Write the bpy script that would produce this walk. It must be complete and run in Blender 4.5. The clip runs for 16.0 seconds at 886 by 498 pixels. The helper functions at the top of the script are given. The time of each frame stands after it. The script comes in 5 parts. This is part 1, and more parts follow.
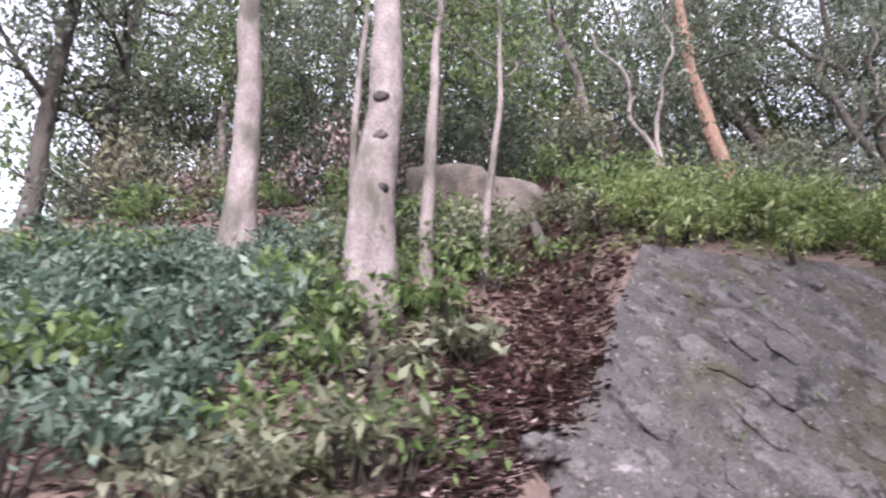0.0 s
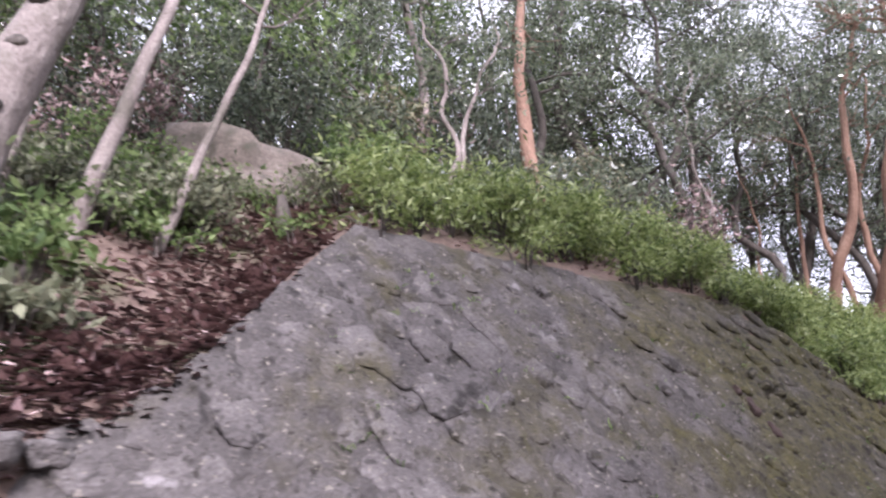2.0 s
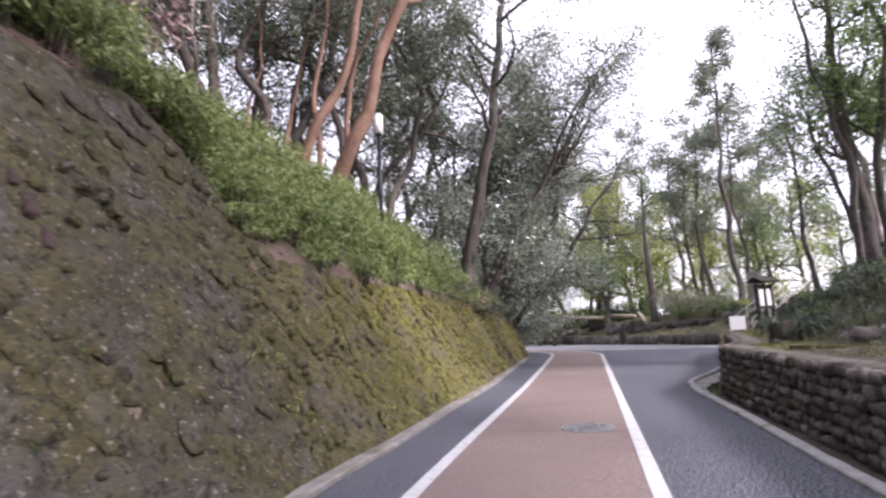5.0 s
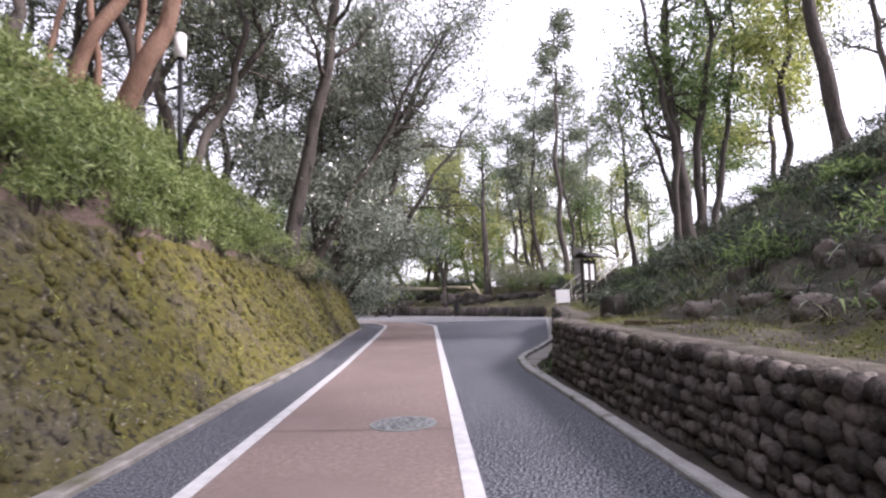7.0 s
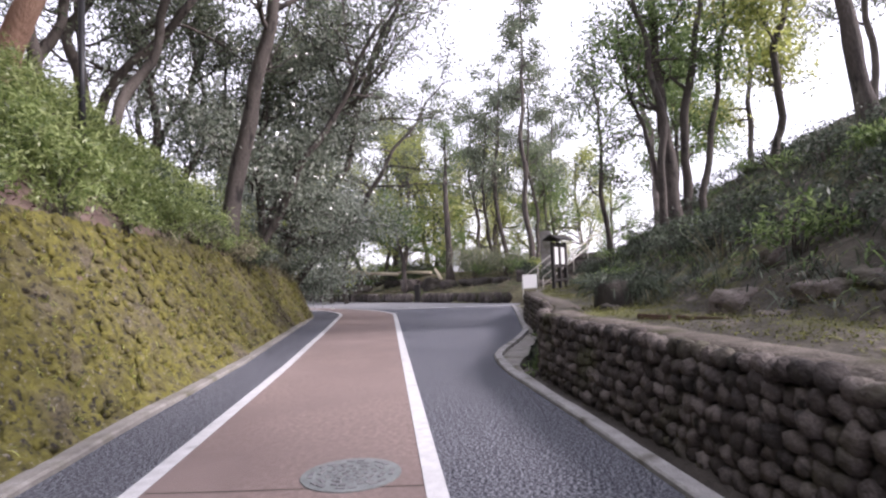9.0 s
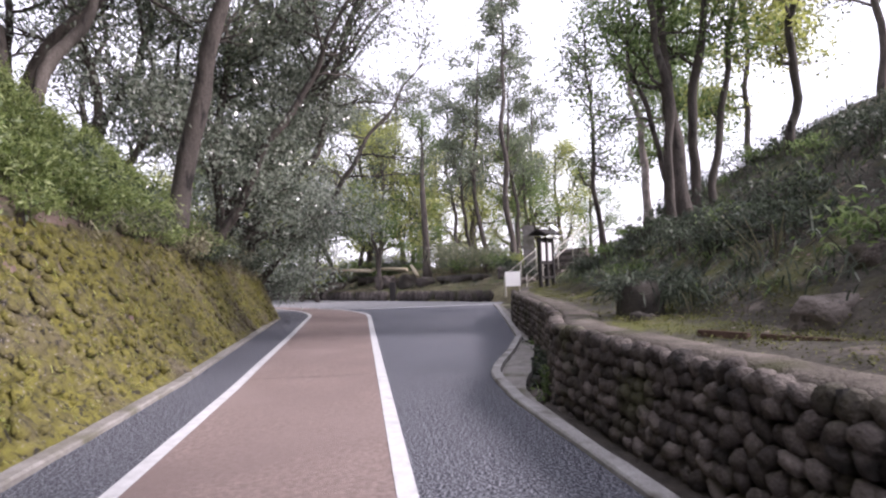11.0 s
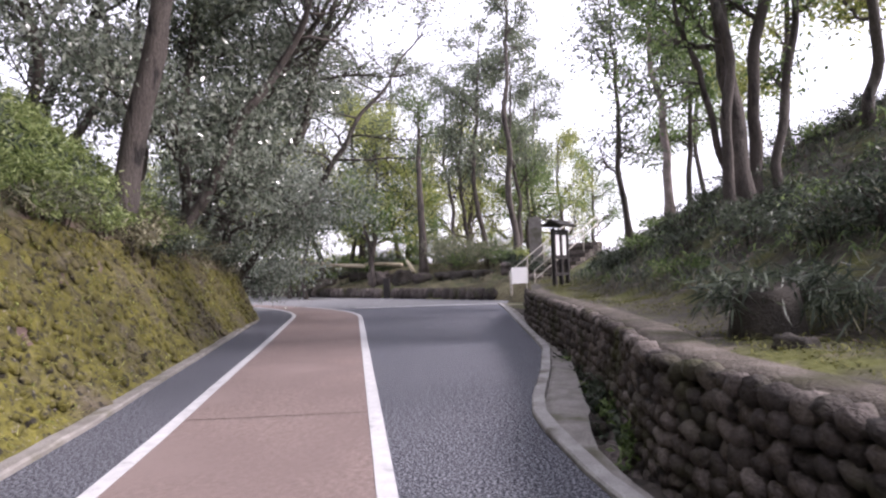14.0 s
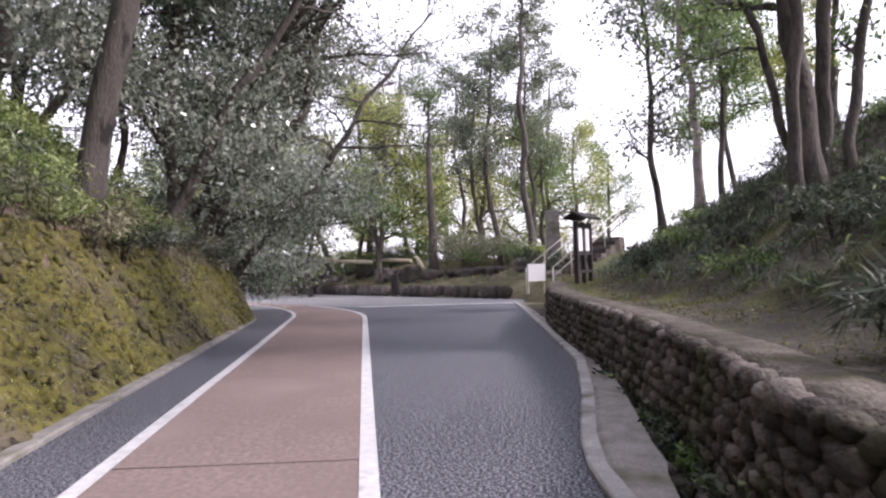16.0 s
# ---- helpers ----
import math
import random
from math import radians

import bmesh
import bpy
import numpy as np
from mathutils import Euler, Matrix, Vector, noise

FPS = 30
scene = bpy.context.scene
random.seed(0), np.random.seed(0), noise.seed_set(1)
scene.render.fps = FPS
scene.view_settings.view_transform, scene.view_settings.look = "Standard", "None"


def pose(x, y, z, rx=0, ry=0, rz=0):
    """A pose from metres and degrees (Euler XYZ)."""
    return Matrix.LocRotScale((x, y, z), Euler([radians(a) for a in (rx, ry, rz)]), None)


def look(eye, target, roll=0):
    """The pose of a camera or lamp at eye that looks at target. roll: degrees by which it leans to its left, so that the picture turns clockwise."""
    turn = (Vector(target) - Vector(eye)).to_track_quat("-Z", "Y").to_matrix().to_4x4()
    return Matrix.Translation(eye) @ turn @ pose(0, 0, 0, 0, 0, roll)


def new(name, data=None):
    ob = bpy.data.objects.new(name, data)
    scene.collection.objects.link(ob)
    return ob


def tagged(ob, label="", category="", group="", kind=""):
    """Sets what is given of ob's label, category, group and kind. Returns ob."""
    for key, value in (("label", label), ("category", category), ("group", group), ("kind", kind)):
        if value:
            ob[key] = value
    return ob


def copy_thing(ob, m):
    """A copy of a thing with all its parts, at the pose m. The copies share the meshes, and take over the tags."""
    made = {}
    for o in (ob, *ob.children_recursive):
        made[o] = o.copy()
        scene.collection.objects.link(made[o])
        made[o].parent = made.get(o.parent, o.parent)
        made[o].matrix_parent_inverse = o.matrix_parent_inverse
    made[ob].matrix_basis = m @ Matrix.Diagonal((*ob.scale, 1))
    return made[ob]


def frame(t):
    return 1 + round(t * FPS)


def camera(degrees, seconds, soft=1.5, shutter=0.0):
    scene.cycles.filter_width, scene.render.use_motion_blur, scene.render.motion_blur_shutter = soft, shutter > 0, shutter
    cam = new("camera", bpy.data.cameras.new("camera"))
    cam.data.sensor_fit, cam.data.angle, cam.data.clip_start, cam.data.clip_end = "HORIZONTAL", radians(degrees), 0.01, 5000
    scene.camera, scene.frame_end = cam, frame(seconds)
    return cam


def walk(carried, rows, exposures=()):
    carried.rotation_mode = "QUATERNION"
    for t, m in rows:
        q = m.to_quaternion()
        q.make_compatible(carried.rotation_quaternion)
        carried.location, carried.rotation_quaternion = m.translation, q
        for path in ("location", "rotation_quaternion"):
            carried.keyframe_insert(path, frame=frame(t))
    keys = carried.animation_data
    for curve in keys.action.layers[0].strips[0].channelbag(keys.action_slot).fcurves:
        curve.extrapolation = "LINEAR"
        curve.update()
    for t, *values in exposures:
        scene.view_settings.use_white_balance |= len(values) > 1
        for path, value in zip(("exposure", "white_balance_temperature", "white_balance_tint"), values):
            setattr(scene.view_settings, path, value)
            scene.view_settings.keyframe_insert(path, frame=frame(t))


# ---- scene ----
cam = camera(75.6, 16.0, soft=2.3, shutter=0.5)
PATH = [
    (0.0, (0.658, -0.090, 1.305), (0.707, 1.695, 2.206), -4.47),
    (0.5, (1.096, 0.041, 1.306), (1.246, 1.819, 2.208), -4.26),
    (1.0, (1.571, 0.190, 1.299), (1.871, 1.953, 2.195), -3.95),
    (1.5, (2.029, 0.368, 1.317), (2.404, 2.118, 2.209), -4.10),
    (2.0, (2.449, 0.577, 1.316), (2.893, 2.314, 2.203), -3.79),
    (2.5, (2.877, 0.736, 1.313), (3.400, 2.451, 2.199), -3.34),
    (3.0, (3.234, 0.756, 1.303), (3.941, 2.468, 2.058), -2.32),
    (3.5, (3.477, 0.788, 1.323), (4.623, 2.340, 1.850), -2.97),
    (4.0, (3.945, 1.058, 1.260), (5.314, 2.446, 1.706), -3.93),
    (4.5, (4.657, 1.196, 1.225), (6.233, 2.375, 1.580), -3.89),
    (5.0, (5.011, 1.236, 1.245), (6.708, 2.254, 1.538), -2.95),
    (7.5, (7.201, 1.722, 1.230), (9.140, 2.188, 1.376), -2.30),
    (8.0, (7.620, 1.848, 1.235), (9.568, 2.282, 1.364), -2.27),
    (8.5, (8.060, 2.003, 1.228), (10.013, 2.415, 1.347), -2.28),
    (9.0, (8.501, 2.149, 1.262), (10.459, 2.543, 1.371), -2.35),
    (11.5, (10.489, 2.760, 1.340), (12.466, 3.049, 1.429), -2.39),
    (12.0, (10.839, 2.883, 1.343), (12.818, 3.161, 1.429), -2.37),
    (12.5, (11.239, 2.970, 1.343), (13.219, 3.242, 1.425), -2.34),
    (13.0, (11.617, 3.107, 1.343), (13.596, 3.380, 1.423), -2.29),
    (13.5, (12.023, 3.210, 1.332), (14.002, 3.487, 1.410), -2.24),
    (14.0, (12.415, 3.255, 1.365), (14.394, 3.538, 1.439), -2.18),
    (14.5, (12.810, 3.297, 1.353), (14.787, 3.591, 1.425), -2.13),
    (15.0, (13.232, 3.305, 1.359), (15.207, 3.608, 1.428), -2.08),
    (15.5, (13.578, 3.387, 1.370), (15.552, 3.698, 1.436), -2.07),
    (16.0, (13.894, 3.534, 1.368), (15.867, 3.851, 1.431), -2.03),
]
EXPOSURES = [(0.0, 0.86, 5950, 25), (2.5, 0.84, 5950, 26), (3.5, 0.72, 6050, 25), (5.0, 0.7, 6150, 27), (8.0, 0.62, 6200, 26), (16.0, 0.56, 6200, 27)]
walk(cam, [(t, look(eye, target, roll)) for t, eye, target, roll in PATH], EXPOSURES)

# ---- world and sun ----
SUN_AZ, SUN_EL = radians(178), radians(35)
world = bpy.data.worlds.new("sky")
scene.world = world
world.use_nodes = True
wn = world.node_tree
sky = wn.nodes.new("ShaderNodeTexSky")
sky.sky_type, sky.sun_disc = "NISHITA", False
sky.sun_elevation, sky.sun_rotation = SUN_EL, SUN_AZ
sky.air_density, sky.dust_density, sky.ozone_density = 1.3, 2.0, 1.0
# thin bright cloud over the whole sky
cloud = wn.nodes.new("ShaderNodeMix")
cloud.data_type = "RGBA"
cloud.inputs["Factor"].default_value = 0.8
cloud.inputs["B"].default_value = (9.6, 9.7, 10.2, 1)
wn.links.new(sky.outputs[0], cloud.inputs["A"])
wn.nodes["Background"].inputs["Strength"].default_value = 0.15
wn.links.new(cloud.outputs["Result"], wn.nodes["Background"].inputs["Color"])
sun_data = bpy.data.lights.new("sun", "SUN")
sun_data.energy, sun_data.angle, sun_data.color = 4.4, radians(12), (1.0, 0.95, 0.89)
sun = new("sun", sun_data)
to_sun = Vector((math.sin(SUN_AZ) * math.cos(SUN_EL), math.cos(SUN_AZ) * math.cos(SUN_EL), math.sin(SUN_EL)))
sun.matrix_world = look(to_sun * 60, (0, 0, 0))


# ---- materials ----
def moss_and_shade(n, lk, geo, colour):
    """Moss that grows thicker along the wall towards the open end of the lane, with tree shade mixed into the colour.
    """
    sep = n.new("ShaderNodeSeparateXYZ")
    lk.new(geo.outputs["Position"], sep.inputs[0])

    def along(x0, x1, a, b):
        mr = n.new("ShaderNodeMapRange")
        mr.interpolation_type = "SMOOTHSTEP"
        for k, v in zip(("From Min", "From Max", "To Min", "To Max"), (x0, x1, a, b)):
            mr.inputs[k].default_value = v
        lk.new(sep.outputs["X"], mr.inputs[0])
        return mr.outputs[0]

    def patches(scale, lo, hi, shift=None, detail=8.0):
        t = n.new("ShaderNodeTexNoise")
        t.inputs["Scale"].default_value, t.inputs["Detail"].default_value = scale, detail
        t.inputs["Roughness"].default_value = 0.62
        lk.new(geo.outputs["Position"], t.inputs["Vector"])
        out = t.outputs[0]
        if shift is not None:
            add = n.new("ShaderNodeMath")
            lk.new(out, add.inputs[0])
            lk.new(shift, add.inputs[1])
            out = add.outputs[0]
        mr = n.new("ShaderNodeMapRange")
        mr.inputs["From Min"].default_value, mr.inputs["From Max"].default_value = lo, hi
        lk.new(out, mr.inputs[0])
        return mr.outputs[0]

    def blend(factor, a, b):
        mx = n.new("ShaderNodeMix")
        mx.data_type = "RGBA"
        lk.new(factor, mx.inputs["Factor"])
        for key, v in (("A", a), ("B", b)):
            if isinstance(v, tuple):
                mx.inputs[key].default_value = (*v, 1)
            else:
                lk.new(v, mx.inputs[key])
        return mx.outputs["Result"]

    warm = blend(patches(3.2, 0.36, 0.66), (0.055, 0.042, 0.028), (0.155, 0.13, 0.09))
    # shade of the overhanging trees, mixed into the stone colour from here on
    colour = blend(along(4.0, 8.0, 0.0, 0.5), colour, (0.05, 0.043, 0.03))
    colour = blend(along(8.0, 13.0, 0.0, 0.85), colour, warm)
    # near moss coloured dim for tree shade, far moss bright for open light
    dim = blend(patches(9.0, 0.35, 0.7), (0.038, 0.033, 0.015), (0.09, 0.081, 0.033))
    lush_lit = blend(patches(7.0, 0.32, 0.68), (0.055, 0.05, 0.011), (0.17, 0.155, 0.032))
    green = blend(along(8.0, 13.5, 0.0, 1.0), dim, lush_lit)
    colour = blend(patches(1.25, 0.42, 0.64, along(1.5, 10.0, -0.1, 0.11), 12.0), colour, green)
    colour = blend(patches(13.0, 0.54, 0.64, along(3.0, 9.0, -0.04, 0.02)), colour, (0.022, 0.019, 0.014))
    return blend(patches(21.0, 0.6, 0.68), colour, (0.24, 0.215, 0.185))


def material(name, stops, scale=4.0, detail=6.0, rough=0.85, bump=0.3, bump_scale=None, island=0.0, obj_random=0.0,
             fine=None, translucent=0.0, metal=0.0, stretch=None, warp=0.0, gloss=0.3, moss=False):
    """Two-scale noise over a colour ramp; fine: (colour, scale, low, high) patches laid over it."""
    m = bpy.data.materials.new(name)
    m.use_nodes = True
    nt = m.node_tree
    n, lk = nt.nodes, nt.links
    bsdf = n["Principled BSDF"]
    co = n.new("ShaderNodeTexCoord")
    mp = n.new("ShaderNodeMapping")
    if stretch:
        mp.inputs["Scale"].default_value = stretch
    geo = n.new("ShaderNodeNewGeometry")
    lk.new(geo.outputs["Position"], mp.inputs["Vector"])
    a = n.new("ShaderNodeTexNoise")
    a.inputs["Scale"].default_value, a.inputs["Detail"].default_value = scale, detail
    a.inputs["Distortion"].default_value = warp
    lk.new(mp.outputs[0], a.inputs["Vector"])
    b = n.new("ShaderNodeTexNoise")
    b.inputs["Scale"].default_value, b.inputs["Detail"].default_value = scale * 11, 3
    lk.new(mp.outputs[0], b.inputs["Vector"])
    mix = n.new("ShaderNodeMath")
    mix.operation = "MULTIPLY_ADD"
    mix.inputs[1].default_value = 0.45
    lk.new(b.outputs[0], mix.inputs[0])
    sc = n.new("ShaderNodeMath")
    sc.operation = "MULTIPLY"
    sc.inputs[1].default_value = 0.55
    lk.new(a.outputs[0], sc.inputs[0])
    lk.new(sc.outputs[0], mix.inputs[2])
    last = mix.outputs[0]
    for amount, source in ((island, "geo"), (obj_random, "obj")):
        if amount:
            if source == "geo":
                out = geo.outputs["Random Per Island"]
            else:
                out = n.new("ShaderNodeObjectInfo").outputs["Random"]
            c = n.new("ShaderNodeMath")
            c.operation = "MULTIPLY_ADD"
            c.inputs[1].default_value, c.inputs[2].default_value = amount, -amount / 2
            lk.new(out, c.inputs[0])
            d = n.new("ShaderNodeMath")
            lk.new(c.outputs[0], d.inputs[0])
            lk.new(last, d.inputs[1])
            last = d.outputs[0]
    ramp = n.new("ShaderNodeValToRGB")
    els = ramp.color_ramp.elements
    while len(els) < len(stops):
        els.new(0.5)
    for e, (p, c) in zip(els, stops):
        e.position, e.color = p, (*c, 1)
    lk.new(last, ramp.inputs[0])
    colour = ramp.outputs[0]
    if fine:
        for col, fs, lo, hi in fine:
            f = n.new("ShaderNodeTexNoise")
            f.inputs["Scale"].default_value, f.inputs["Detail"].default_value = fs, 5
            lk.new(mp.outputs[0], f.inputs["Vector"])
            mr = n.new("ShaderNodeMapRange")
            mr.inputs["From Min"].default_value, mr.inputs["From Max"].default_value = lo, hi
            lk.new(f.outputs[0], mr.inputs[0])
            mx = n.new("ShaderNodeMix")
            mx.data_type = "RGBA"
            mx.inputs["B"].default_value = (*col, 1)
            lk.new(mr.outputs[0], mx.inputs["Factor"])
            lk.new(colour, mx.inputs["A"])
            colour = mx.outputs["Result"]
    if moss:
        colour = moss_and_shade(n, lk, geo, colour)
    lk.new(colour, bsdf.inputs["Base Color"])
    bsdf.inputs["Roughness"].default_value, bsdf.inputs["Metallic"].default_value = rough, metal
    bsdf.inputs["Specular IOR Level"].default_value = gloss
    if bump:
        t = n.new("ShaderNodeTexNoise")
        t.inputs["Scale"].default_value, t.inputs["Detail"].default_value = bump_scale or scale * 8, 5
        lk.new(mp.outputs[0], t.inputs["Vector"])
        bp = n.new("ShaderNodeBump")
        bp.inputs["Strength"].default_value, bp.inputs["Distance"].default_value = bump, 0.03
        lk.new(t.outputs[0], bp.inputs["Height"])
        lk.new(bp.outputs[0], bsdf.inputs["Normal"])
    if translucent:
        tr = n.new("ShaderNodeBsdfTranslucent")
        lk.new(colour, tr.inputs["Color"])
        ms = n.new("ShaderNodeMixShader")
        ms.inputs[0].default_value = translucent
        lk.new(bsdf.outputs[0], ms.inputs[1])
        lk.new(tr.outputs[0], ms.inputs[2])
        lk.new(ms.outputs[0], n["Material Output"].inputs["Surface"])
    return m


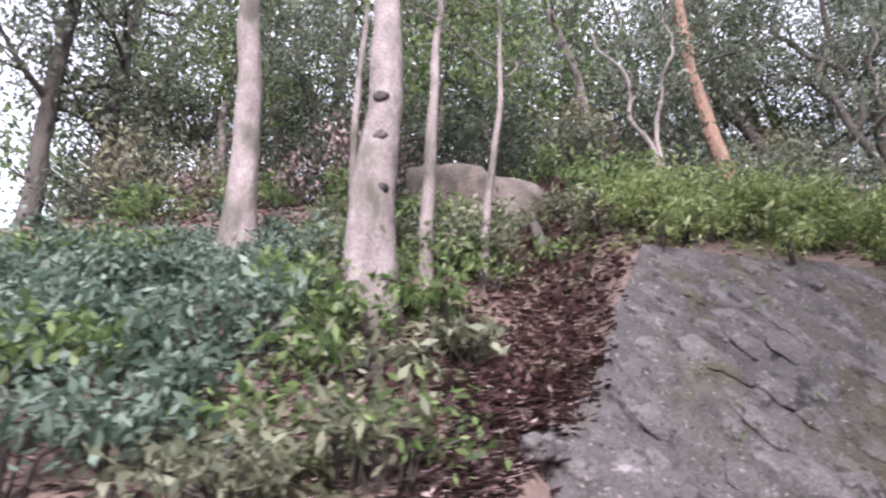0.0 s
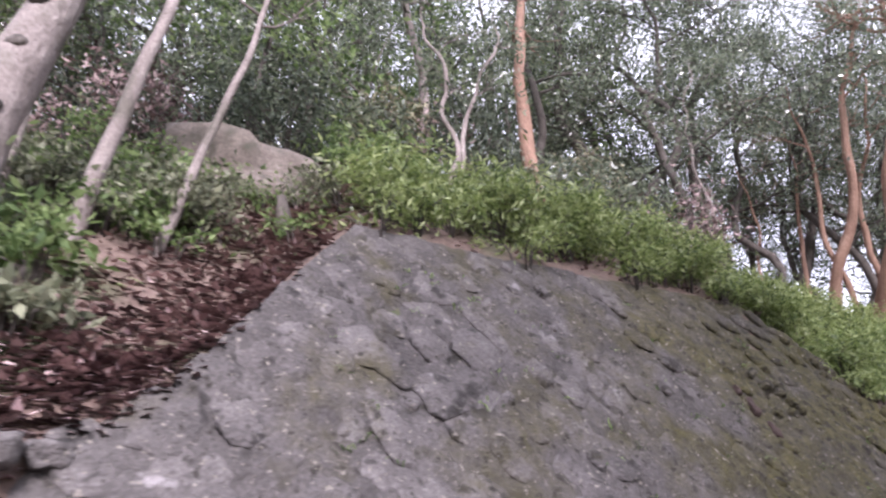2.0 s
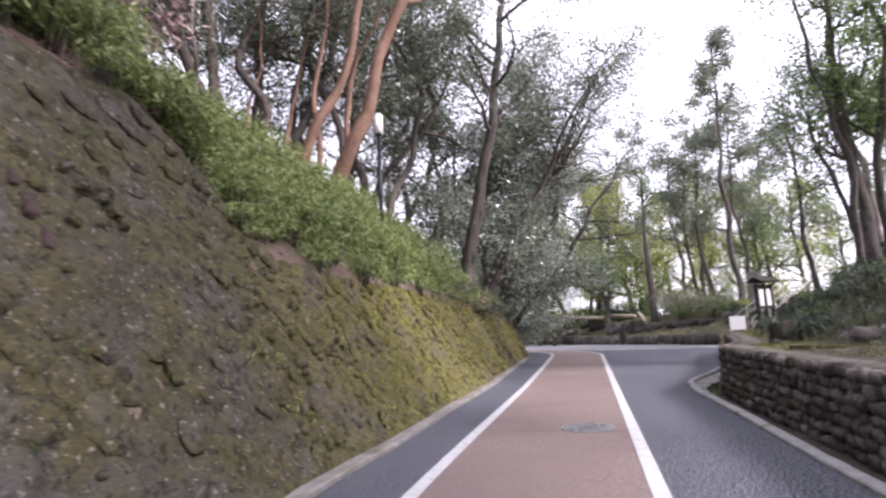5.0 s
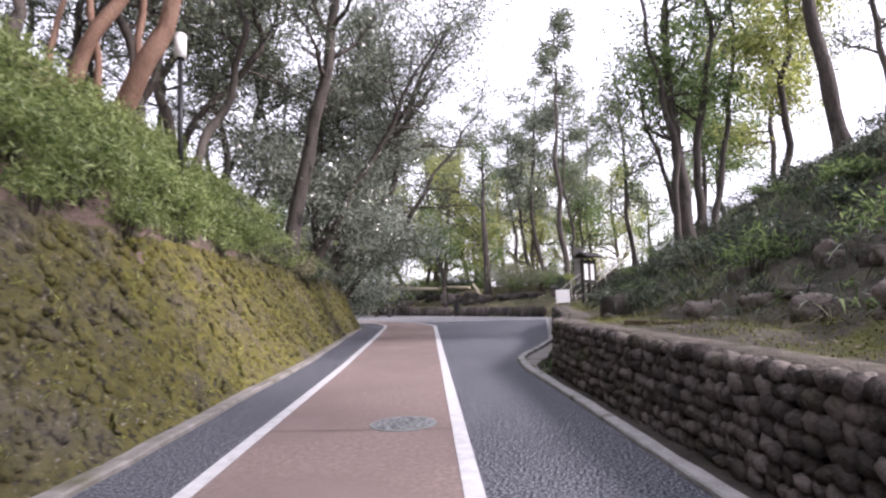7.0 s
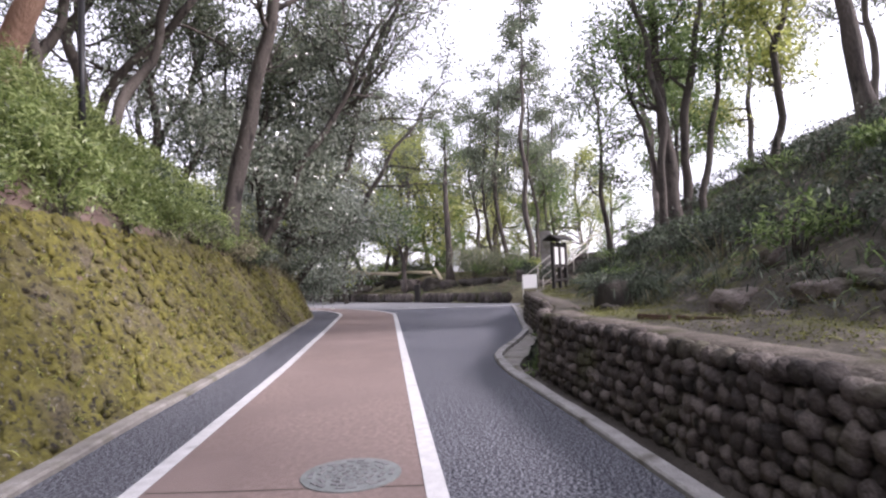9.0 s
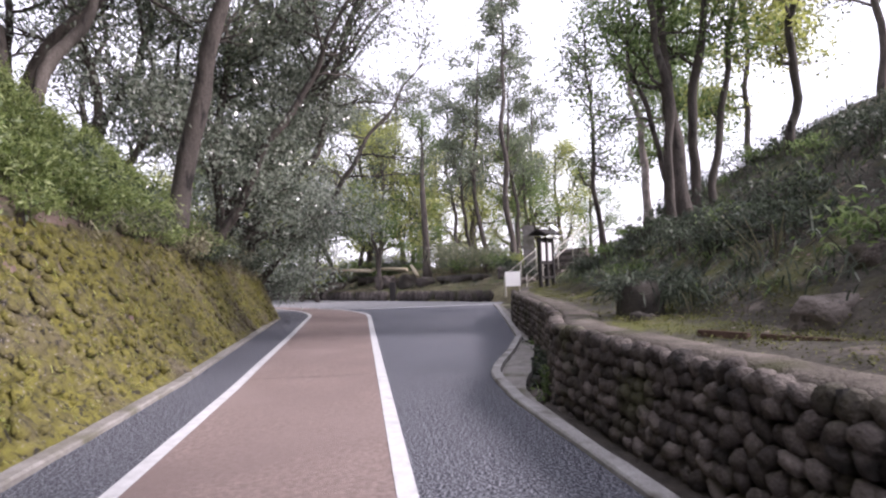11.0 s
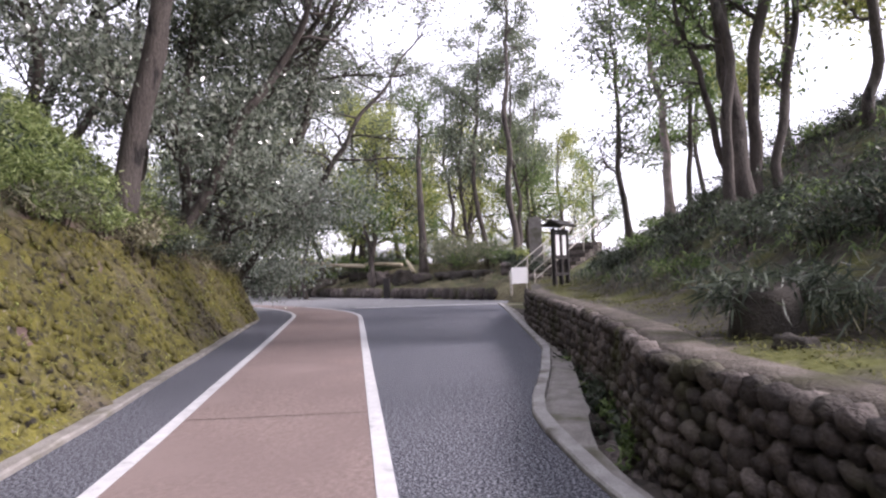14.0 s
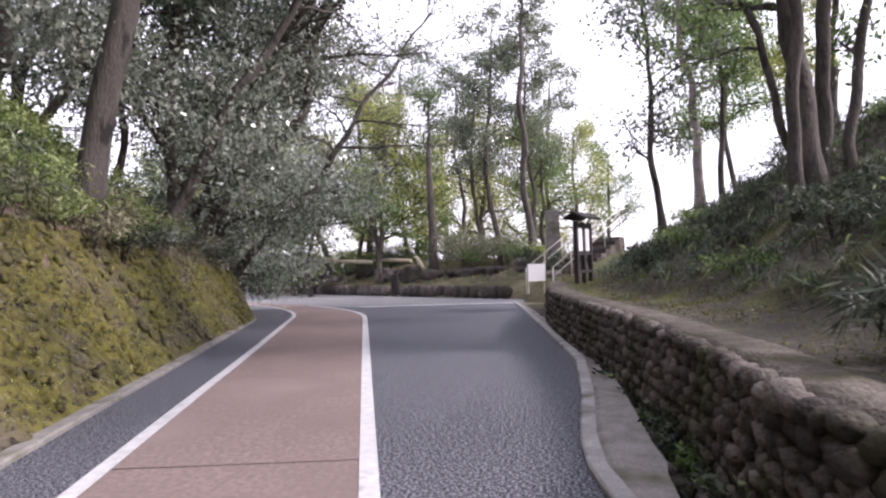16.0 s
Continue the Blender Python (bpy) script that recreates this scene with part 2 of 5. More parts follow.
M = {
    "soil": material("soil", [(0.3, (0.06, 0.04, 0.035)), (0.5, (0.13, 0.09, 0.075)), (0.7, (0.21, 0.16, 0.13))], 1.5, bump=0.9, bump_scale=14,
                     fine=[((0.07, 0.08, 0.04), 1.1, 0.52, 0.66)]),
    "bank": material("bank", [(0.3, (0.03, 0.026, 0.021)), (0.5, (0.065, 0.058, 0.045)), (0.7, (0.12, 0.105, 0.085))], 1.6, bump=0.9, bump_scale=12,
                     fine=[((0.115, 0.12, 0.033), 1.0, 0.52, 0.66), ((0.2, 0.165, 0.14), 2.2, 0.6, 0.72)]),
    "park": material("park", [(0.3, (0.04, 0.034, 0.022)), (0.5, (0.095, 0.085, 0.045)), (0.7, (0.19, 0.175, 0.1))], 1.1, bump=0.9, bump_scale=9,
                     fine=[((0.085, 0.095, 0.035), 0.5, 0.48, 0.62), ((0.3, 0.275, 0.19), 0.3, 0.6, 0.68)]),
    "asphalt": material("asphalt", [(0.43, (0.011, 0.012, 0.0165)), (0.5, (0.053, 0.056, 0.071)), (0.565, (0.28, 0.286, 0.312))], 46, bump=0.6, bump_scale=150, rough=0.9,
                        fine=[((0.102, 0.1062, 0.1232), 0.4, 0.56, 0.9)]),
    "junction": material("junction", [(0.3, (0.12, 0.12, 0.125)), (0.7, (0.24, 0.24, 0.24))], 6, bump=0.3, bump_scale=90, rough=0.9),
    "red": material("red_paving", [(0.3, (0.135, 0.102, 0.09)), (0.5, (0.215, 0.163, 0.146)), (0.7, (0.31, 0.245, 0.222))], 22, bump=0.5, bump_scale=120, rough=0.9,
                    fine=[((0.187, 0.142, 0.129), 0.7, 0.42, 0.7), ((0.27, 0.21, 0.19), 0.35, 0.55, 0.75)]),
    "paint": material("road_paint", [(0.3, (0.36, 0.36, 0.36)), (0.6, (0.54, 0.54, 0.54))], 9, bump=0.2, bump_scale=80, rough=0.7,
                      fine=[((0.3, 0.3, 0.3), 5, 0.6, 0.75)]),
    "kerb": material("pale_kerb_concrete", [(0.3, (0.2, 0.192, 0.18)), (0.55, (0.34, 0.33, 0.315)), (0.75, (0.47, 0.46, 0.44))], 6, bump=0.6, bump_scale=45,
                     fine=[((0.13, 0.12, 0.1), 3.0, 0.54, 0.7)]),
    "concrete": material("concrete", [(0.3, (0.14, 0.13, 0.115)), (0.55, (0.25, 0.235, 0.215)), (0.75, (0.37, 0.355, 0.335))], 5, bump=0.5, bump_scale=50,
                         fine=[((0.1, 0.095, 0.06), 2.0, 0.5, 0.7)]),
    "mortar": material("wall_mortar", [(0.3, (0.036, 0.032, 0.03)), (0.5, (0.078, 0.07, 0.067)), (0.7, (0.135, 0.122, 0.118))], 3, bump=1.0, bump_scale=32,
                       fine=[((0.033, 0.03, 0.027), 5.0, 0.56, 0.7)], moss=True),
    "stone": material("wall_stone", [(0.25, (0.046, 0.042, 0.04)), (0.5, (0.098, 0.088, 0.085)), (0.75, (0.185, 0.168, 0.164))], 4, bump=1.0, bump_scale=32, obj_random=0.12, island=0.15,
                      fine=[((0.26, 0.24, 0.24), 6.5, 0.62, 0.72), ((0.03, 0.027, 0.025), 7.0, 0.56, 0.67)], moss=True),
    "cobble": material("cobble", [(0.25, (0.022, 0.019, 0.017)), (0.5, (0.064, 0.053, 0.047)), (0.75, (0.165, 0.142, 0.126))], 6, bump=0.9, bump_scale=30, obj_random=0.4, island=0.4,
                       fine=[((0.05, 0.05, 0.024), 1.5, 0.54, 0.68), ((0.015, 0.013, 0.011), 8.0, 0.58, 0.7)]),
    "clay": material("exposed_clay", [(0.3, (0.04, 0.027, 0.023)), (0.7, (0.085, 0.057, 0.05))], 8, bump=0.8),
    "earth": material("trodden_earth", [(0.3, (0.055, 0.045, 0.036)), (0.5, (0.115, 0.098, 0.08)), (0.7, (0.21, 0.182, 0.155))], 5, bump=0.9, bump_scale=40,
                      fine=[((0.06, 0.058, 0.028), 1.6, 0.55, 0.68)]),
    "silt": material("drain_silt", [(0.3, (0.025, 0.021, 0.017)), (0.6, (0.07, 0.06, 0.048)), (0.75, (0.13, 0.115, 0.095))], 7, bump=0.8, bump_scale=40),
    "leaf_bamboo": material("bamboo_grass_leaf", [(0.2, (0.09, 0.13, 0.038)), (0.5, (0.215, 0.28, 0.085)), (0.8, (0.37, 0.43, 0.18))], 1, bump=0, island=0.9, rough=0.4, translucent=0.45, gloss=0.55),
    "joint": material("dark_joint", [(0.3, (0.02, 0.018, 0.015)), (0.7, (0.06, 0.052, 0.042))], 6, bump=0.6),
    "boulder": material("boulder", [(0.3, (0.07, 0.056, 0.047)), (0.5, (0.14, 0.115, 0.098)), (0.7, (0.24, 0.205, 0.178))], 2.2, bump=1.0, bump_scale=8,
                        fine=[((0.07, 0.065, 0.05), 3.0, 0.52, 0.68)]),
    "bark_pale": material("pale_bark", [(0.3, (0.1, 0.083, 0.075)), (0.5, (0.22, 0.185, 0.17)), (0.7, (0.36, 0.315, 0.295))], 5, bump=0.9, bump_scale=20, stretch=(1, 1, 0.5),
                          fine=[((0.085, 0.078, 0.06), 2.2, 0.52, 0.68)]),
    "bark_red": material("red_bark", [(0.25, (0.11, 0.065, 0.045)), (0.5, (0.24, 0.145, 0.105)), (0.75, (0.36, 0.24, 0.18))], 3, bump=0.8, bump_scale=22, stretch=(1, 1, 0.3)),
    "bark_dark": material("dark_bark", [(0.3, (0.04, 0.034, 0.03)), (0.55, (0.085, 0.072, 0.063)), (0.75, (0.16, 0.14, 0.125))], 4, bump=1.0, bump_scale=25, stretch=(1, 1, 0.3),
                          fine=[((0.17, 0.16, 0.135), 3.0, 0.6, 0.72), ((0.022, 0.019, 0.017), 6.0, 0.56, 0.68)]),
    "leaf_dark": material("dark_leaf", [(0.2, (0.068, 0.086, 0.058)), (0.5, (0.14, 0.17, 0.112)), (0.8, (0.25, 0.285, 0.19))], 1, bump=0, island=0.9, rough=0.26, translucent=0.5, gloss=0.95),
    # darker copy of the leaf greens, with the bank's shade in its colour
    "leaf_fern_shade": material("shade_toned_fern_leaf", [(0.2, (0.03, 0.042, 0.028)), (0.5, (0.065, 0.085, 0.055)), (0.8, (0.12, 0.145, 0.1))], 1, bump=0, island=0.9, rough=0.5, translucent=0.3),
    "leaf_grey": material("grey_green_leaf", [(0.2, (0.115, 0.1403, 0.1035)), (0.5, (0.2415, 0.2818, 0.2127)), (0.8, (0.4255, 0.46, 0.3795))], 1, bump=0, island=0.9, rough=0.24, translucent=0.5, gloss=1.0),
    "leaf_green": material("green_leaf", [(0.2, (0.065, 0.105, 0.035)), (0.5, (0.14, 0.21, 0.07)), (0.8, (0.26, 0.34, 0.14))], 1, bump=0, island=0.9, rough=0.45, translucent=0.5),
    "leaf_olive": material("dull_undergrowth_leaf", [(0.2, (0.075, 0.085, 0.05)), (0.5, (0.15, 0.165, 0.1)), (0.8, (0.28, 0.29, 0.19))], 1, bump=0, island=0.9, rough=0.5, translucent=0.4),
    "leaf_blue": material("bluish_undergrowth_leaf", [(0.2, (0.055, 0.085, 0.06)), (0.5, (0.115, 0.17, 0.12)), (0.8, (0.24, 0.31, 0.235))], 1, bump=0, island=0.9, rough=0.45, translucent=0.4),
    "leaf_yellow": material("yellow_green_leaf", [(0.2, (0.15, 0.1812, 0.04375)), (0.5, (0.3125, 0.35, 0.09375)), (0.8, (0.5, 0.525, 0.175))], 1, bump=0, island=0.9, rough=0.4, translucent=0.55, gloss=0.55),
    "leaf_moss": material("moss_cushion", [(0.2, (0.05, 0.055, 0.014)), (0.5, (0.11, 0.115, 0.03)), (0.8, (0.19, 0.19, 0.06))], 1, bump=0, island=0.9, rough=0.8, translucent=0.2),
    "litter": material("leaf_litter", [(0.2, (0.07, 0.042, 0.042)), (0.5, (0.21, 0.138, 0.134)), (0.8, (0.42, 0.315, 0.3))], 1, bump=0, island=0.9, rough=0.7),
    "straw": material("dry_straw", [(0.2, (0.09, 0.08, 0.05)), (0.5, (0.19, 0.18, 0.11)), (0.8, (0.33, 0.31, 0.2))], 1, bump=0, island=0.9, rough=0.7, translucent=0.2),
    "iron": material("manhole_iron", [(0.3, (0.12, 0.13, 0.13)), (0.7, (0.26, 0.28, 0.27))], 8, bump=0.3, rough=0.6, metal=0.2),
    "black_metal": material("black_painted_metal", [(0.3, (0.012, 0.012, 0.013)), (0.7, (0.03, 0.03, 0.032))], 8, bump=0.1, rough=0.35),
    "white_panel": material("white_panel", [(0.3, (0.78, 0.78, 0.78)), (0.7, (0.85, 0.85, 0.84))], 5, bump=0.05, rough=0.4),
    "dark_wood": material("dark_wood", [(0.3, (0.02, 0.018, 0.018)), (0.7, (0.055, 0.05, 0.046))], 6, bump=0.5, bump_scale=40, stretch=(1, 1, 0.3)),
    "rail": material("pale_rail", [(0.3, (0.42, 0.39, 0.34)), (0.7, (0.6, 0.57, 0.5))], 6, bump=0.2, rough=0.5),
    "log": material("pale_log", [(0.3, (0.3, 0.26, 0.18)), (0.7, (0.5, 0.45, 0.33))], 4, bump=0.5),
    "rust": material("rusty_board", [(0.3, (0.05, 0.03, 0.024)), (0.7, (0.13, 0.08, 0.06))], 4, bump=0.5),
}


# ---- geometry helpers ----
def link_mesh(name, verts, faces, mat, parent=None, label="", smooth=False):
    me = bpy.data.meshes.new(name)
    me.from_pydata([tuple(v) for v in verts], [], faces)
    me.materials.append(mat)
    if smooth:
        me.polygons.foreach_set("use_smooth", [True] * len(me.polygons))
    me.update()
    ob = new(name, me)
    if parent is not None:
        ob.parent = parent
    if label:
        ob["label"] = label
    return ob


def part(name, bm, mat, parent, label="", smooth=False):
    me = bpy.data.meshes.new(name)
    bm.normal_update()
    bm.to_mesh(me)
    bm.free()
    me.materials.append(mat)
    if smooth:
        me.polygons.foreach_set("use_smooth", [True] * len(me.polygons))
    ob = new(name, me)
    ob.parent = parent
    if label:
        ob["label"] = label
    return ob


def box(bm, lo, hi, m=Matrix(), bevel=0.0):
    r = bmesh.ops.create_cube(bm, size=1)
    vs = r["verts"]
    c = [(a + b) / 2 for a, b in zip(lo, hi)]
    s = [b - a for a, b in zip(lo, hi)]
    for v in vs:
        v.co = m @ Vector((c[0] + v.co.x * s[0], c[1] + v.co.y * s[1], c[2] + v.co.z * s[2]))
    if bevel:
        bmesh.ops.bevel(bm, geom=list({e for v in vs for e in v.link_edges}), offset=bevel, segments=2, affect="EDGES")


def empty(name, at, label, category, group="", kind=""):
    ob = new(name)
    ob.location = at
    return tagged(ob, label, category, group, kind)


def tube_data(points, radii, sides=7):
    """Vertices and faces of a tapered tube along points."""
    vs, fs = [], []
    pts = [Vector(p) for p in points]
    side = Vector((1, 0, 0))
    for i, p in enumerate(pts):
        d = (pts[min(i + 1, len(pts) - 1)] - pts[max(i - 1, 0)]).normalized()
        side = (side - d * side.dot(d))
        side = side.normalized() if side.length > 1e-4 else d.orthogonal().normalized()
        up = d.cross(side)
        for k in range(sides):
            a = 2 * math.pi * k / sides
            vs.append(p + (side * math.cos(a) + up * math.sin(a)) * radii[i])
    for i in range(len(pts) - 1):
        for k in range(sides):
            a, b = i * sides + k, i * sides + (k + 1) % sides
            fs.append((a, b, b + sides, a + sides))
    fs.append(tuple(range(sides - 1, -1, -1)))
    fs.append(tuple(range((len(pts) - 1) * sides, len(pts) * sides)))
    return vs, fs


def tubes(name, runs, mat, parent, label="", sides=7):
    vs, fs = [], []
    for points, radii in runs:
        v, f = tube_data(points, radii, sides)
        o = len(vs)
        vs += v
        fs += [tuple(i + o for i in q) for q in f]
    return link_mesh(name, vs, fs, mat, parent, label, True)


def leaves(name, centres, sizes, mat, parent=None, label="", rng=None, aspect=0.45, droop=0.3, flat=0.0):
    """One mesh of small folded leaves, one at each centre."""
    c = np.asarray(centres, float)
    n = len(c)
    s = np.asarray(sizes, float)[:, None]
    d = rng.normal(size=(n, 3))
    d[:, 2] = d[:, 2] * (1 - flat) - droop
    d /= np.linalg.norm(d, axis=1)[:, None]
    q = rng.normal(size=(n, 3))
    if flat:
        q = q * (1 - flat) + np.cross(d, [0, 0, 1.0]) * 2 * flat
    w = np.cross(d, np.cross(q, d))
    w /= np.linalg.norm(w, axis=1)[:, None] + 1e-9
    up = np.cross(d, w)
    v = np.stack([c, c + d * s * 0.5 + w * s * aspect * 0.5 + up * s * 0.06, c + d * s, c + d * s * 0.5 - w * s * aspect * 0.5 + up * s * 0.06], 1).reshape(-1, 3)
    me = bpy.data.meshes.new(name)
    me.vertices.add(4 * n)
    me.vertices.foreach_set("co", v.astype(np.float32).ravel())
    me.loops.add(4 * n)
    me.loops.foreach_set("vertex_index", np.arange(4 * n, dtype=np.int32))
    me.polygons.add(n)
    me.polygons.foreach_set("loop_start", np.arange(0, 4 * n, 4, dtype=np.int32))
    me.polygons.foreach_set("loop_total", np.full(n, 4, dtype=np.int32))
    me.materials.append(mat)
    me.update(calc_edges=True)
    ob = new(name, me)
    if parent is not None:
        ob.parent = parent
    if label:
        ob["label"] = label
    return ob


def lerp(x, table):
    """Piecewise linear look-up."""
    return float(np.interp(x, [a for a, _ in table], [b for _, b in table]))


def smooth01(v):
    v = min(1.0, max(0.0, v))
    return v * v * (3 - 2 * v)


# ---- the plan ----
BATTER = 0.4916


def wall_base(x):
    y = 2.32 + 0.316 * x
    return y + (0.16 * (x - 29) ** 2 if x > 29 else 0.0)


def wall_top(x):
    return lerp(x, [(-20, 3.8), (8.2, 3.8), (8.9, 3.2), (9.8, 2.25), (12, 2.2), (19, 2.2), (24, 1.85), (29, 1.5), (32, 1.2), (37, 0.5)])


KERB_LEFT = [(-16, -3.4), (9, 4.85), (10.45, 5.25), (12.15, 5.78), (13.4, 6.2), (15, 6.67), (17.4, 7.4), (19.6, 8.18), (22.35, 9.12), (28.7, 11.35), (29.3, 11.56), (60, 21.7)]
LINE_LEFT = [(-16, -4.1), (8.9, 4.03), (10.5, 4.54), (14.4, 5.73), (17.1, 6.56), (19.1, 7.22), (23.2, 8.54), (30, 10.8), (60, 20.8)]


def kerb_left(x):
    return lerp(x, KERB_LEFT) + (0.16 * (x - 29.3) ** 2 if x > 29.3 else 0.0)


def line_left(x):
    return lerp(x, LINE_LEFT) + (0.05 * (x - 30) ** 2 if x > 30 else 0.0)


def line_right(x):
    return -0.79 + 0.307 * x + (0.06 * (x - 29.5) ** 2 if x > 29.5 else 0.0)


KERB_RIGHT = [(-20, -8.9), (8, 0.2), (10.77, 1.14), (11.9, 1.5), (13.5, 2.0), (16.2, 2.91), (17.25, 3.16), (17.8, 3.25), (18.4, 3.25), (20, 3.12), (22, 3.04), (23, 3.13), (32.2, 4.07), (34.3, 4.35)]
STONE_WALL = [(4, -1.6), (8.5, -0.16), (10.27, 0.41), (11.4, 0.77), (13.3, 1.37), (15.2, 1.98), (16.3, 2.32), (16.9, 2.36), (18, 2.3), (20, 2.42), (22.2, 2.67), (25, 3.05), (28, 3.2)]


def kerb_right(x):
    return lerp(x, KERB_RIGHT)


def stone_wall(x):
    return lerp(x, STONE_WALL + [(34, 3.2), (60, 2.0)])


def hill_left(x, y):
    """Height of the wooded slope above the masonry wall."""
    d = y - wall_base(x)
    if x > 29:
        d /= math.sqrt(1 + (0.316 + 0.32 * (x - 29)) ** 2) / 1.05
    h = wall_top(x)
    slope = lerp(x, [(0, 0.95), (20, 0.9), (30, 0.55), (38, 0.25)])
    behind = h + slope * (d - BATTER * h)
    open_side = 3.05 + 0.89 * (y - 4.4) - 0.55 * math.exp(-((x - 1.75 - 0.3 * (y - 4.7)) / 0.8) ** 2)
    k = smooth01((x - 2.0) / 1.1)
    z = behind * k + open_side * (1 - k)
    z += 0.12 * noise.noise((x * 0.7, y * 0.7, 3)) + 0.05 * noise.noise((x * 2.3, y * 2.3, 8))
    crest = lerp(x, [(-2, 6.6), (2, 7.0), (6, 8.0), (16, 8.0), (20, 7.0), (25, 5.0), (30, 3.4)])
    if z > crest:
        z = crest + (z - crest) * 0.12
    if x > 1.2:
        z = min(z, d / BATTER - 0.1) if d < BATTER * h + 0.15 else z
    return z


def hill_right(x, dr):
    """Height of the bank dr metres behind the face of the cobble wall."""
    z = 0.66 + 0.08 * smooth01(dr / 0.7) + 0.035 * math.sin(x) * min(1, dr)
    rise = lerp(dr, [(0, 0), (1.3, 0.03), (2.2, 0.5), (5, 2.3), (8, 4.1), (11, 5.2), (16, 5.6), (40, 5.0)])
    rise *= lerp(x, [(0, 1.0), (24, 1.05), (34, 0.8), (38, 0.55), (46, 0.2)])
    return z + rise + (0.14 * noise.noise((x * 0.8, dr * 0.8, 5)) + 0.06 * noise.noise((x * 2.6, dr * 2.6, 9))) * min(1, dr / 1.5)


def far_kerb(x):
    """The low kerb wall at the far side of the junction, y by x."""
    return 4.1 + 1.22 * (x - 36.5)


def sheet(name, us, vs, place, mat, label, category, thick=0.0):
    pts = [place(u, v) for u in us for v in vs]
    nv = len(vs)
    fs = [(i * nv + j, (i + 1) * nv + j, (i + 1) * nv + j + 1, i * nv + j + 1) for i in range(len(us) - 1) for j in range(nv - 1)]
    ob = link_mesh(name, pts, fs, mat, None, "", True)
    return tagged(ob, label, category, "", "structure")


# ---- ground, slopes and road ----
span = lambda a, b, n: [a + (b - a) * i / n for i in range(n + 1)]


def park_height(x, y):
    """Ground beyond the junction."""
    d = (x - 36.5) * 0.773 - (y - 4.1) * 0.634
    if d < 0.15:
        return -0.7 if 4.5 < x < 33.5 else -0.06
    return 0.45 + lerp(d, [(0, 0), (1.2, 0.3), (3, 0.95), (4.2, 1.25), (25, 1.5), (80, 2.2), (130, 3.0), (400, 4.0)]) + 0.12 * noise.noise((x * 0.4, y * 0.4, 1)) + 0.22 * noise.noise((x * 1.1, y * 1.1, 4)) * smooth01(d / 1.2) * (1 - smooth01((d - 4) / 6))


us = [-400, -200, -100, -50, -25] + span(-12, 34, 23) + span(35, 75, 80) + [85, 100, 130, 180, 260, 400]
vs = [-400, -200, -100, -60, -40] + span(-30, 45, 110) + [52, 60, 80, 120, 200, 400]
sheet("ground", us, vs, lambda x, y: (x, y, park_height(x, y)), M["park"], "uneven grassy ground with moss and bare soil", "ground")
sheet("hillside_left", span(-14, 1, 50) + span(1.15, 10, 60) + span(10.3, 40, 80),
      [0, 0.15, 0.3] + span(0.45, 4, 24) + span(4.2, 16, 40) + [18, 21, 26, 34, 50],
      lambda x, d: (x, wall_base(x) - 0.35 * (x < 1) + d * (1 if x < 29 else 1), max(-0.05, hill_left(x, wall_base(x) - 0.35 * (x < 1) + d))),
      M["soil"], "steep wooded slope of dark soil and leaf litter", "slope")
sheet("hillside_right", span(2, 26, 80) + span(26.5, 48, 40), span(0.1, 3, 14) + span(3.3, 12, 26) + [14, 18, 25, 40],
      lambda x, dr: (x + 0.3 * dr, stone_wall(x) - dr, hill_right(x, dr)), M["bank"], "shaded bank of moss, roots and earth", "bank")

xs = span(-16, 28, 44) + span(28.4, 34.3, 16)
road = sheet("road", xs, [0, 1], lambda x, v: (x, kerb_right(x) * (1 - v) + (kerb_left(x)) * v, 0.0), M["asphalt"], "dark blue-grey coarse asphalt road margin", "road")
sheet("road_junction", span(34.3, 60, 40), span(0, 1, 4),
      lambda x, v: (x, (max(far_kerb(x), 4.0 if x < 36.5 else -99) * (1 - v) + min(kerb_left(x), 60) * v), 0.002), M["junction"], "pale worn asphalt where two lanes meet", "road")
xs = span(-16, 30, 46) + span(30.4, 42, 30)
sheet("red_paving", xs, span(0, 1, 4), lambda x, v: (x, line_right(x) * (1 - v) + line_left(x) * v, 0.006), M["red"], "worn reddish brown paved lane", "road")
LINE = 0.13
sheet("white_line", xs, [0, 1], lambda x, v: (x, line_left(x) - LINE * v * 1.05, 0.011), M["paint"], "worn white painted edge line", "road marking")
sheet("white_line", [x for x in xs if x < 36], [0, 1], lambda x, v: (x, line_right(x) + LINE * v * 1.05, 0.011), M["paint"], "worn white painted edge line", "road marking")
sheet("white_line", span(4.3, 9.9, 10), [0, 1], lambda y, v: (34.35 - 0.07 * (y - 4.3) + 0.3 * v, y, 0.012), M["paint"], "white painted line across the lane mouth", "road marking")


# cross joints of the red lane
for xj in (0.0, 6.0, 12.0, 17.9, 24.0):
    sheet("lane_joint", [0, 0.35, 0.7, 1], [0, 1], lambda v, w: (xj - 0.35 * v + 0.014 * w + 0.02 * math.sin(9 * v), line_right(xj) * (1 - v) + line_left(xj - 0.35) * v, 0.0085), M["joint"], "narrow dark cross joint in the red lane", "joint")

# ---- kerbs, gutters and walls ----
def strip(name, xs, inner, outer, z0, z1, mat, label, category="kerb"):
    """A kerb of rectangular section between two lines."""
    vs, fs = [], []
    for x in xs:
        a, b = inner(x), outer(x)
        w = 0.012 * noise.noise((x * 3, a, 2))
        vs += [(x, a, z0), (x, a + w, z1 - 0.015), (x, a + (b - a) * 0.12 + w, z1 + w), (x, b, z1 + w), (x, b, z0)]
    for i in range(len(xs) - 1):
        for k in range(4):
            fs.append((i * 5 + k, i * 5 + k + 1, i * 5 + k + 6, i * 5 + k + 5))
    return tagged(link_mesh(name, vs, fs, mat), label, category, "", "structure")


